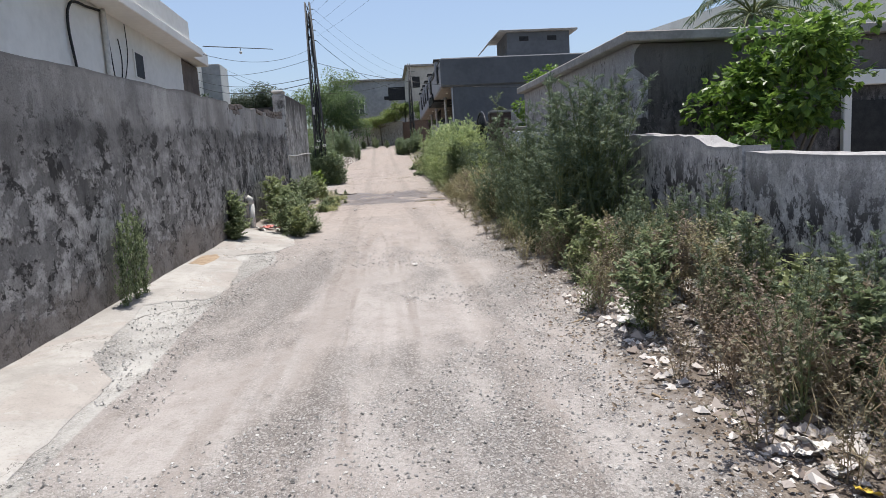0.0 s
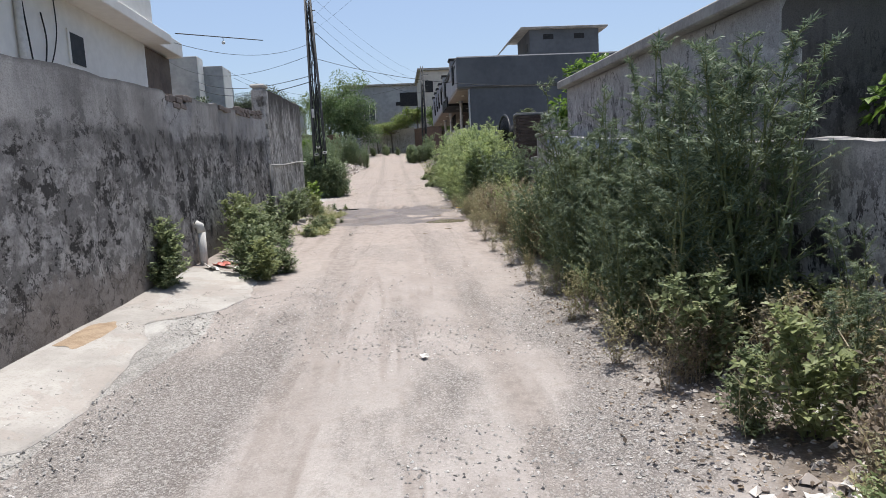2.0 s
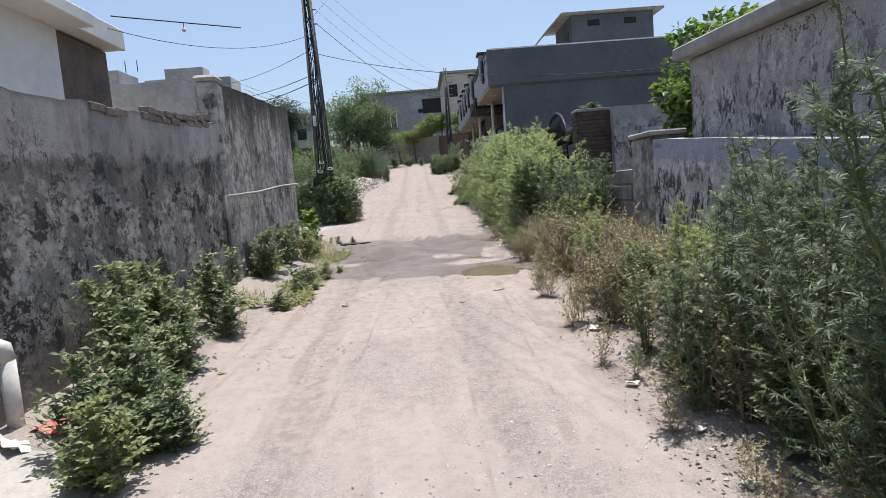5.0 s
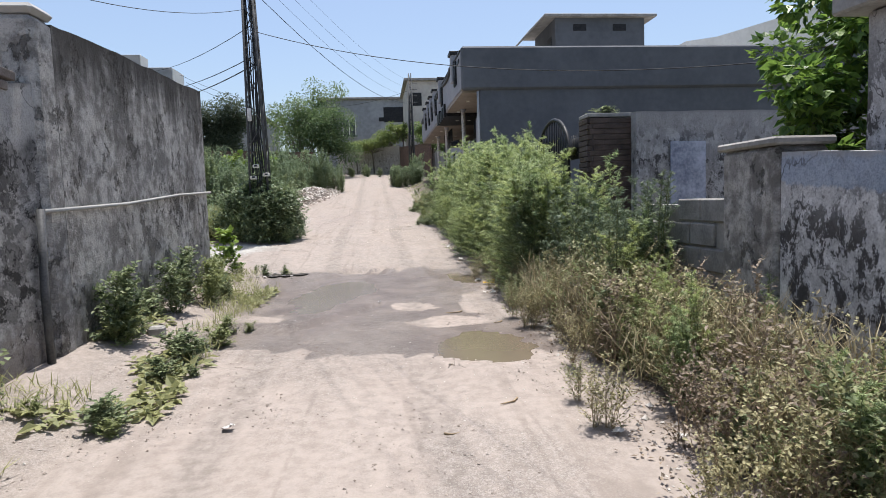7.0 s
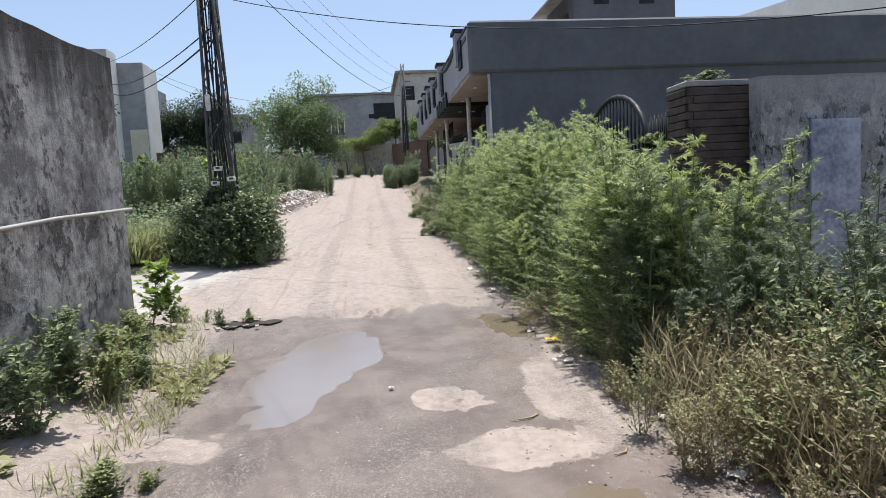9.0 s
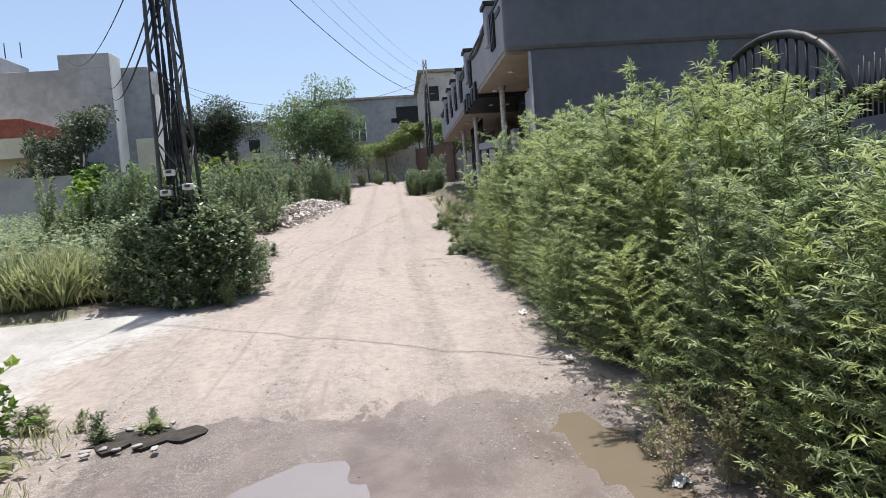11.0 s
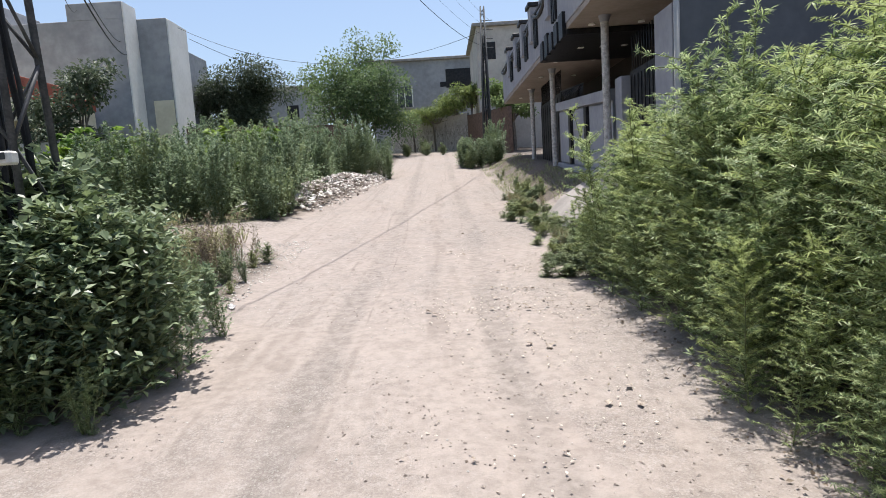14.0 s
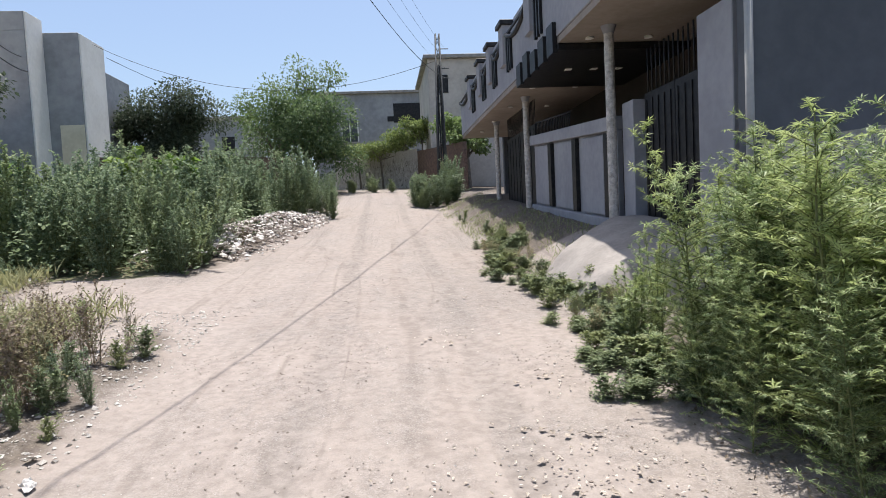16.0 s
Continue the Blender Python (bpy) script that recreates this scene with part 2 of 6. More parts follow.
    stone = k.math("MULTIPLY", k.voro(105.0, None, "F1", "Color"), 1.0)
    col = k.mix(k.math("MULTIPLY", rough, k.ramp(stone, 0.28, 0.45, 0.5, 0.0)), col, (0.15, 0.138, 0.127))
    col = k.mix(k.math("MULTIPLY", rough, k.ramp(stone, 0.58, 0.75, 0.0, 0.6)), col, (0.50, 0.475, 0.45))
    speck = k.math("MULTIPLY", rough, k.ramp(k.noise(38.0, 3, 0.7), 0.57, 0.67, 0.0, 0.5))
    col = k.mix(speck, col, (0.12, 0.105, 0.095))
    pale = k.math("MULTIPLY", rough, k.ramp(k.noise(31.0, 3, 0.7, k.scaled((1.0, 1.0, 1.0))), 0.36, 0.44, 0.5, 0.0))
    col = k.mix(pale, col, (0.50, 0.465, 0.435))
    h = k.math("MULTIPLY", k.math("ADD", h, k.math("MULTIPLY", grit, 0.35)), rough)
    h = k.math("ADD", h, k.math("MULTIPLY", n1, 0.6))
    k.bump(h, 0.85, 0.04)
    return k.done(col, k.ramp(w, 0.0, 1.0, 0.95, 0.42), 0, 0.25)


M_GROUND = ground_material()
M_WALL_A = stained("mouldy_plaster", (0.48, 0.46, 0.44), (0.215, 0.205, 0.197), (0.036, 0.034, 0.033), 0.30, band=0.40, flake=0.72, holes=0.62, start=-0.35, wide=0.62, skirt=1.72)
M_WALL_B = rain_stained("streaked_plaster")
M_WALL_R = stained("flaking_whitewash", (0.74, 0.72, 0.71), (0.40, 0.385, 0.38), (0.04, 0.036, 0.035), 0.25, flake=0.75, holes=0.95, start=-0.7)
M_WALL_BLUE = stained("blue_banded_whitewash", (0.74, 0.73, 0.73), (0.46, 0.45, 0.45), (0.05, 0.046, 0.045), 0.15, flake=0.85, top_band=(0.33, 0.39, 0.50), holes=0.9, start=-0.7)
M_SHED = stained("old_shed_plaster", (0.60, 0.58, 0.57), (0.38, 0.365, 0.36), (0.06, 0.056, 0.054), 0.3, flake=0.6, holes=0.7, start=-0.5)
M_OLDBRICK = plain("sooty_brick", (0.10, 0.08, 0.07), (0.22, 0.185, 0.165), 9)
# darker copy of the shed plaster, with the front wall's shade in its colours
M_SHEDFRONT = stained("shaded_shed_plaster", (0.24, 0.22, 0.21), (0.13, 0.12, 0.115), (0.035, 0.033, 0.03), 0.6, flake=0.5)
M_RIM = plain("cement_rim", (0.22, 0.21, 0.20), (0.36, 0.345, 0.325), 3)
M_BRICK = plain("brown_brick", (0.085, 0.055, 0.043), (0.19, 0.125, 0.095), 9)
M_PIERBRICK = plain("sooty_brown_brick", (0.05, 0.036, 0.03), (0.13, 0.095, 0.078), 5, bump=0.4)
M_BLOCK = plain("cement_block", (0.16, 0.155, 0.15), (0.29, 0.28, 0.265), 5, bump=0.4)
M_CEMENT = plain("grey_cement", (0.30, 0.295, 0.285), (0.42, 0.41, 0.395), 1.2, bump=0.3)
M_DARKHOUSE = plain("blue_grey_paint", (0.085, 0.092, 0.105), (0.125, 0.133, 0.148), 0.6, bump=0.15)
M_FACADE = plain("lilac_grey_paint", (0.26, 0.26, 0.285), (0.35, 0.35, 0.375), 0.8, bump=0.1)
M_SOFFIT = plain("cream_soffit", (0.25, 0.21, 0.18), (0.34, 0.29, 0.25), 1.0, bump=0.05)
M_WHITE = plain("white_wall_paint", (0.70, 0.68, 0.64), (0.82, 0.80, 0.76), 0.7, bump=0.1)
M_CREAM = plain("cream_wall_paint", (0.58, 0.52, 0.38), (0.70, 0.64, 0.50), 0.8)
M_REDTILE = plain("red_brick_cladding", (0.26, 0.07, 0.045), (0.36, 0.12, 0.08), 4)
M_FARGREY = plain("weathered_grey_render", (0.23, 0.235, 0.245), (0.37, 0.375, 0.385), 0.35, bump=0.2)
M_DARK = plain("black_iron", (0.012, 0.012, 0.014), (0.035, 0.034, 0.034), 8, 0.5, 0.3)
M_STEEL = plain("weathered_steel", (0.045, 0.047, 0.05), (0.12, 0.12, 0.122), 7, 0.65, 0.25)
M_CABLE = plain("black_cable", (0.012, 0.012, 0.013), (0.03, 0.03, 0.03), 10, 0.6)
M_PVC = plain("dusty_pvc", (0.52, 0.50, 0.47), (0.68, 0.66, 0.62), 12, 0.6)
M_MARBLE = plain("speckled_terrazzo", (0.30, 0.27, 0.25), (0.66, 0.62, 0.58), 14, 0.35, bump=0.05)
M_STONE = plain("pale_stone", (0.34, 0.31, 0.28), (0.56, 0.53, 0.49), 14)
M_LITTER = plain("faded_litter", (0.42, 0.40, 0.385), (0.68, 0.66, 0.64), 10, 0.6)
M_YELLOW = plain("yellow_wrapper", (0.62, 0.42, 0.06), (0.75, 0.55, 0.12), 10, 0.5)
M_BLUE = plain("blue_wrapper", (0.10, 0.16, 0.36), (0.22, 0.30, 0.50), 10, 0.5)
M_REDLIT = plain("red_wrapper", (0.42, 0.10, 0.08), (0.55, 0.22, 0.18), 10, 0.5)
M_STEM = plain("green_stem", (0.10, 0.13, 0.05), (0.19, 0.20, 0.09), 20)
M_DRYSTEM = plain("dry_stem", (0.22, 0.16, 0.10), (0.38, 0.30, 0.20), 20)
M_BARK = plain("grey_bark", (0.10, 0.085, 0.07), (0.21, 0.18, 0.15), 8, bump=0.6)
M_HEMP = leafy("hemp_leaves", (0.13, 0.195, 0.08), (0.47, 0.55, 0.285), (0.44, 0.505, 0.19), 0.48, 0.45)
M_HEMP_DARK = leafy("greyish_hemp_leaves", (0.07, 0.105, 0.062), (0.215, 0.27, 0.175), (0.16, 0.20, 0.105), 0.35)
M_WEED = leafy("weed_leaves", (0.12, 0.16, 0.08), (0.32, 0.37, 0.21), (0.28, 0.31, 0.13), 0.4)
M_WISP = leafy("bluish_weed_leaves", (0.115, 0.17, 0.095), (0.32, 0.395, 0.245), (0.29, 0.345, 0.16), 0.42)
M_DRY = leafy("dry_leaves", (0.20, 0.185, 0.095), (0.46, 0.425, 0.25), (0.19, 0.26, 0.11), 0.38)
M_FIG = leafy("broad_leaves", (0.06, 0.12, 0.03), (0.20, 0.31, 0.06), (0.30, 0.40, 0.07), 0.45, 0.4)
M_TREE = leafy("tree_leaves", (0.08, 0.13, 0.06), (0.17, 0.24, 0.10), (0.20, 0.27, 0.10), 0.4)
M_OLIVE = leafy("dark_tree_leaves", (0.06, 0.085, 0.05), (0.14, 0.17, 0.11), (0.13, 0.16, 0.09), 0.3)
M_BUSH = leafy("bush_leaves", (0.06, 0.095, 0.05), (0.30, 0.37, 0.215), (0.24, 0.30, 0.13), 0.32, 0.38)
M_VINE = leafy("vine_leaves", (0.11, 0.16, 0.05), (0.30, 0.36, 0.12), (0.33, 0.36, 0.12), 0.4)
M_DEADLEAF = leafy("dead_leaves", (0.13, 0.10, 0.075), (0.30, 0.24, 0.18), (0.18, 0.18, 0.11), 0.3)


def gravel_material():
    k = Mat("grey_gravel")
    col = k.mix(k.island(), (0.13, 0.125, 0.12), (0.56, 0.54, 0.515))
    return k.done(col, 0.9, 0, 0.2)


M_GRAVEL = gravel_material()
M_STRAW = leafy("straw_litter", (0.45, 0.39, 0.32), (0.66, 0.60, 0.52), (0.50, 0.44, 0.36), 0.3)
M_PALEWALL = stained("pale_garden_plaster", (0.62, 0.58, 0.54), (0.46, 0.43, 0.40), (0.12, 0.11, 0.10), 0.25, flake=0.4)
M_GRASS = leafy("grass_blades", (0.17, 0.20, 0.085), (0.36, 0.38, 0.18), (0.34, 0.33, 0.17))
M_PALM = leafy("palm_fronds", (0.04, 0.07, 0.035), (0.09, 0.13, 0.07), (0.08, 0.12, 0.06))


def water_material(name, a, b):
    k = Mat(name)
    k.bump(k.noise(3.0, 2), 0.03, 0.01)
    return k.done(k.mix(k.noise(2.0, 3), a, b), 0.14, 0, 0.5)


M_WATER = water_material("puddle_water", (0.185, 0.162, 0.152), (0.225, 0.20, 0.188))
M_BROWNWATER = water_material("muddy_puddle_water", (0.13, 0.105, 0.078), (0.17, 0.138, 0.10))


def window_glass():
    k = Mat("window_glass")
    return k.done((0.05, 0.055, 0.06), 0.08, 0, 0.5)


M_GLASS = window_glass()

# ---- mesh helpers ----


def link(name, me, parent=None, mats=()):
    ob = new(name, me)
    for m in mats:
        if m.name not in me.materials:
            me.materials.append(m)
    if parent:
        ob.parent = parent
    return ob


def part(name, bm, material, parent=None, label=""):
    """Links a bmesh as one mesh object, under a thing if given."""
    me = bpy.data.meshes.new(name)
    bm.to_mesh(me)
    bm.free()
    ob = link(name, me, parent, (material,))
    return tagged(ob, label) if label else ob


def pydata(name, v, f, material, parent=None, smooth=False):
    me = bpy.data.meshes.new(name)
    me.from_pydata([tuple(map(float, p)) for p in v], [], [tuple(map(int, q)) for q in f])
    if smooth:
        me.polygons.foreach_set("use_smooth", [True] * len(me.polygons))
    me.update()
    return link(name, me, parent, (material,))


def thing(name, m, label, category, group="", kind=""):
    """An Empty at a thing's base."""
    ob = new(name)
    ob.empty_display_size = 0.1
    ob.matrix_basis = m
    return tagged(ob, label, category, group, kind)


def add_box(bm, x0, x1, y0, y1, z0, z1, bevel=0.0):
    r = bmesh.ops.create_cube(bm, size=1)
    for v in r["verts"]:
        v.co = Vector((x0 + (v.co.x + 0.5) * (x1 - x0), y0 + (v.co.y + 0.5) * (y1 - y0), z0 + (v.co.z + 0.5) * (z1 - z0)))
    if bevel:
        es = list({e for v in r["verts"] for e in v.link_edges})
        bmesh.ops.bevel(bm, geom=es, offset=bevel, segments=1, affect="EDGES")
    return bm


def box(x0, x1, y0, y1, z0, z1, bevel=0.0):
    return add_box(bmesh.new(), x0, x1, y0, y1, z0, z1, bevel)


def tube_data(pts, radii, n=6):
    """A swept tube along points."""
    v, f = [], []
    pts = [Vector(p) for p in pts]
    for i, p in enumerate(pts):
        d = (pts[min(i + 1, len(pts) - 1)] - pts[max(i - 1, 0)]).normalized()
        a = d.cross(Vector((0.31, 0.17, 0.93)) if abs(d.z) < 0.9 else Vector((1, 0, 0))).normalized()
        b = d.cross(a)
        for j in range(n):
            t = 2 * math.pi * j / n
            v.append(p + radii[i] * (math.cos(t) * a + math.sin(t) * b))
    for i in range(len(pts) - 1):
        for j in range(n):
            f.append((i * n + j, i * n + (j + 1) % n, (i + 1) * n + (j + 1) % n, (i + 1) * n + j))
    f.append(tuple(range(n - 1, -1, -1)))
    f.append(tuple((len(pts) - 1) * n + j for j in range(n)))
    return v, f


def merge(chunks):
    v, f, o = [], [], 0
    for a, b in chunks:
        v.extend(a)
        f.extend(tuple(i + o for i in q) for q in b)
        o += len(a)
    return v, f


def tube(name, pts, r, material, parent=None, n=6):
    radii = r if isinstance(r, (list, tuple)) else [r] * len(pts)
    v, f = tube_data(pts, radii, n)
    return pydata(name, v, f, material, parent, True)


# ---- ground ----
GY = [-60, 0, 5, 8, 13.8, 15.2, 16.4, 18, 19.7, 20.6, 21.6, 24, 30, 36, 42, 49, 56, 62, 75, 110, 4000]
GZ = [-2.6, 0.01, 0.30, 0.455, 0.735, 0.79, 0.815, 0.85, 0.895, 0.965, 1.06, 1.235, 1.56, 2.02, 2.54, 3.32, 4.05, 4.6, 5.2, 5.8, 5.8]


def wall_x(y):
    """Lane face of the left boundary walls."""
    return -2.62 + 0.0215 * (min(max(y, -6.0), 16.0) - 3.0)


def beside_wall(x, y):
    """Maps a place in the straight strip along the left wall (face at -2.87) onto the true, slightly slanting one."""
    w = min(1.0, max(0.0, (-1.2 - x) / 1.67))
    yy = y + w * (0.12 - 0.08 * y)
    return x + w * (wall_x(yy) + 2.87), yy


def smooth01(t):
    t = np.clip(t, 0, 1)
    return t * t * (3 - 2 * t)


def base_z(y):
    s = 0
    for d in (-0.9, -0.45, 0.0, 0.45, 0.9):
        s = s + np.interp(np.asarray(y, float) + d, GY, GZ)
    return s / 5


def ground_z(x, y):
    """Height of the ground without its small unevenness."""
    x, y = np.asarray(x, float), np.asarray(y, float)
    z = base_z(y)
    up = smooth01((x - 2.0) / 1.5) * smooth01((y - 28.5) / 3.5) * (1 - smooth01((y - 44) / 5))
    left = smooth01((-1.5 - x) / 1.0) * (1 - smooth01((y - 19.6) / 2.0)) * (0.10 + 0.05 * smooth01((y - 8.0) / 8.0))
    heap = 0.2 * np.exp(-(((x - 2.25) / 0.5) ** 2 + ((y - 4.2) / 0.7) ** 2))
    return z + 0.48 * up + left + heap


def gz(x, y):
    return float(ground_z(x, y))


def wob(x, y, s, seed=0):
    return noise.noise((x * s + seed * 7.3, y * s - seed * 3.1, seed * 1.7))


PUDDLES = [(-0.40, 18.75, 0.46, 1.30, -0.25, 0.872), (1.2, 15.65, 0.42, 0.62, 0.1, 0.806), (1.56, 19.8, 0.20, 0.75, 0.2, 0.895)]


def puddle_d(x, y, p):
    cx, cy, a, b, r, lv = p
    dx, dy = x - cx, y - cy
    u, w = dx * math.cos(r) - dy * math.sin(r) * -1, -dx * math.sin(r) + dy * math.cos(r)
    return math.hypot(u / a, w / b) + 0.32 * wob(x, y, 1.6, 5) + 0.26 * wob(x, y, 4.3, 6)


def axis(dense, lo, hi, step, far):
    a = list(np.arange(lo, hi + step / 2, step))
    d = step
    while a[-1] < far:
        d *= 1.22
        a.append(a[-1] + d)
    d = step
    while a[0] > -far:
        d *= 1.22
        a.insert(0, a[0] - d)
    return np.array(a)


def road_edges(y):
    left = np.interp(y, [-5, 10, 16, 20.5, 21.5, 24.4, 24.8, 30, 33, 36, 42, 50, 60, 80], [-1.95, -1.7, -1.5, -1.5, -3.0, -3.2, -1.65, -1.9, -3.2, -2.7, -2.2, -1.7, -1.8, -3.0])
    right = np.interp(y, [-5, 2, 5, 9, 15, 20, 30, 44, 50, 80], [1.0, 1.0, 1.35, 1.55, 1.85, 1.9, 1.9, 2.0, 1.6, 1.5])
    return left, right


GROUND = {}


def ground_h(x, y):
    """Height of the built ground, by interpolation."""
    x, y = np.asarray(x, float), np.asarray(y, float)
    xs, ys, z = GROUND["xs"], GROUND["ys"], GROUND["z"]
    i = np.clip(np.searchsorted(xs, x) - 1, 0, len(xs) - 2)
    j = np.clip(np.searchsorted(ys, y) - 1, 0, len(ys) - 2)
    u, w = (x - xs[i]) / (xs[i + 1] - xs[i]), (y - ys[j]) / (ys[j + 1] - ys[j])
    return z[j, i] * (1 - u) * (1 - w) + z[j, i + 1] * u * (1 - w) + z[j + 1, i] * (1 - u) * w + z[j + 1, i + 1] * u * w


def build_ground():
    xs, ys = axis(1, -4.2, 4.2, 0.12, 1500), axis(1, -1, 44, 0.12, 1500)
    X, Y = np.meshgrid(xs, ys)
    Z = ground_z(X, Y)
    n = X.size
    wet, verge, conc, field, rut = (np.zeros(n) for _ in range(5))
    Xf, Yf, Zf = X.ravel(), Y.ravel(), Z.ravel().copy()
    le, re = road_edges(Yf)
    for i in range(n):
        x, y = Xf[i], Yf[i]
        near = -6 < x < 6 and -3 < y < 60
        if near:
            d = 0.018 * wob(x, y, 1.1, 1) + 0.010 * wob(x, y, 3.7, 2)
            for c in (-0.62, 0.72):                      # wheel ruts
                q = math.exp(-((x - c - 0.25 * wob(0, y, 0.12, 3)) / 0.17) ** 2)
                d -= 0.020 * q
                rut[i] = max(rut[i], q)
            out = max(le[i] - x, x - re[i])
            if out > 0 and not 20.8 < y < 24.5:
                d += min(out, 0.8) * 0.09 + 0.03 * wob(x, y, 2.3, 4)
            if x < -1.4 and 0 < y < 24.4:
                d *= 0.35
            Zf[i] += d
            if 15.0 < y < 15.35 and -1.4 < x < 2.0:
                Zf[i] += 0.02
            for p in PUDDLES:
                q = puddle_d(x, y, p)
                if q < 1.0:
                    Zf[i] = p[5] - 0.02 * min(1, (1.0 - q) * 4) - 0.002
                elif q < 1.75:
                    Zf[i] = max(Zf[i] * 0.3 + (p[5] + 0.006) * 0.7, p[5] + 0.006)
        wz = 1.0 - max(abs(x - 0.15) / 1.75, abs(y - 17.95) / 2.85) ** 3 * 0.55
        if 12 < y < 24 and -3 < x < 3:
            xw, yw, x0, y0 = x + 0.30 * wob(x, y, 2.4, 72), y + 0.30 * wob(x, y, 2.4, 73), x, y
            x, y = xw, yw
            isl = (math.exp(-(((x - 0.72) / 0.26) ** 2 + ((y - 17.62) / 0.17) ** 2)) + math.exp(-(((x - 0.82) / 0.55) ** 2 + ((y - 16.72) / 0.26) ** 2))
                   + math.exp(-(((x - 1.72) / 0.42) ** 2 + ((y - 17.7) / 0.75) ** 2)) + 0.7 * math.exp(-(((x + 1.0) / 0.35) ** 2 + ((y - 17.1) / 0.3) ** 2)))
            x, y = x0, y0
            wet[i] = max(0, wz - 0.95 * isl) * float(smooth01((y - 15.42 + 0.28 * x - 0.5 * wob(x, y, 1.2, 71) - 0.3 * wob(x, y, 3.4, 74)) / 0.2))
        out = max(le[i] - x, x - re[i])
        verge[i] = min(1.0, max(0.0, 0.32 + out * 0.9))
        if 20.9 < y < 24.5 and x < 0:
            verge[i] = 0
            conc[i] = 0.62 * float(smooth01((-0.2 - x) / 3.2 + 0.35 * wob(x, y, 0.9, 15)))
        if 24.3 < y < 400 and x < -3.2:
            field[i] = float(smooth01((-3.0 - x) / 1.5))
        if -6.5 < x < -2.6 and 29.0 < y < 34.0:
            field[i], verge[i] = 0.0, 0.15
        if y > 60 or abs(x) > 12:
            field[i] = max(field[i], 0.6)
        if x < -1.2 and -4 < y < 20.6:
            edge = -1.85 + 0.28 * y / 10 + 0.22 * wob(0, y, 0.8, 8)
            conc[i] = float(smooth01((edge - x) / 0.2 + 0.5)) * (1 if y < 10.5 else 0.4)
            verge[i] = 0.12 if y < 10 else 0.35
        if x > 2.0 and 29.3 < y < 34.2:
            k = 1.0 - max(abs(x - 3.3) / 1.3, abs(y - 31.6) / 2.2) ** 2
            verge[i] *= 1 - min(0.8, max(0, k * 3))
    idx = np.arange(n).reshape(X.shape)
    F = np.stack([idx[:-1, :-1], idx[:-1, 1:], idx[1:, 1:], idx[1:, :-1]], -1).reshape(-1, 4)
    ob = pydata("ground", np.stack([Xf, Yf, Zf], -1), F, M_GROUND, None, True)
    for name, data in (("wet", wet), ("verge", verge), ("conc", conc), ("field", field), ("rut", rut)):
        ob.data.attributes.new(name, "FLOAT", "POINT").data.foreach_set("value", data.astype(np.float32))
    GROUND.update(xs=xs, ys=ys, z=Zf.reshape(X.shape))
    return tagged(ob, "pale dusty dirt lane with wheel ruts, cement edges and a wet patch", "ground", kind="structure")


build_ground()
for p in PUDDLES:
    bm = bmesh.new()
    ring = []
    for i in range(40):
        t = 2 * math.pi * i / 40
        r = 1.42
        u, w = math.cos(t) * p[2] * r, math.sin(t) * p[3] * r
        ring.append(bm.verts.new((p[0] + u * math.cos(p[4]) - w * math.sin(-p[4]) * -1, p[1] + u * math.sin(p[4]) + w * math.cos(p[4]), p[5])))
    bm.faces.new(ring)
    tagged(part("puddle", bm, M_WATER if p[0] < 0 else M_BROWNWATER), "shallow muddy puddle lying in the wet lane", "puddle", kind="structure")


def stained_wall(name, p0, p1, thick, top, material, label, foot=None, step=0.14, rows=9, ragged=0.02, category="wall"):
    """A plastered wall from p0 to p1 (its face towards the lane on that line, thickness to the left of p0->p1), top(s) its height."""
    p0, p1 = Vector((*p0, 0)), Vector((*p1, 0))
    L = (p1 - p0).length
    d = (p1 - p0) / L
    nrm = Vector((-d.y, d.x, 0))
    n = max(2, int(L / step) + 1)
    v, drop = [], []
    ss = [L * i / (n - 1) for i in range(n)]
    for side in (0, 1):
        for s in ss:
            q = p0 + d * s + nrm * thick * side
            zt = top(s) + ragged * (wob(q.x, q.y, 1.3, 11) + 0.6 * wob(q.x, q.y, 6.0, 12))
            zb = (foot(s) if foot else gz(q.x, q.y)) - 0.15
            for r in range(rows):
                z = zb + (zt - zb) * r / (rows - 1)
                o = nrm * (0.008 * wob(s, z, 1.7, 13)) * (-1 if side == 0 else 1)
                v.append(q + o + Vector((0, 0, z)))
                drop.append(zt - z)
    f = []
    m = n * rows
    for i in range(n - 1):
        for r in range(rows - 1):
            a = i * rows + r
            f.append((a, a + rows, a + rows + 1, a + 1))
            f.append((m + a, m + a + 1, m + a + rows + 1, m + a + rows))
        a = i * rows + rows - 1
        f.append((a, a + rows, m + a + rows, m + a))
    for i in (0, n - 1):
        for r in range(rows - 1):
            a = i * rows + r
            q = (a, a + 1, m + a + 1, m + a)
            f.append(q if i == 0 else q[::-1])
    ob = pydata(name, v, f, material)
    ob.data.attributes.new("drop", "FLOAT", "POINT").data.foreach_set("value", np.array(drop, np.float32))
    return tagged(ob, label, category, kind="structure")


# left boundary wall with its crumbled top, and the taller wall behind the pillar
def top_a(s):
    y = s - 5.0
    z = 2.235 + 0.0612 * y
    for c, w, h in ((10.8, 0.35, 0.16), (11.8, 0.5, 0.05), (12.7, 0.3, 0.09), (14.2, 1.2, 0.12)):
        z -= h * math.exp(-((y - c) / w) ** 4)
    return z


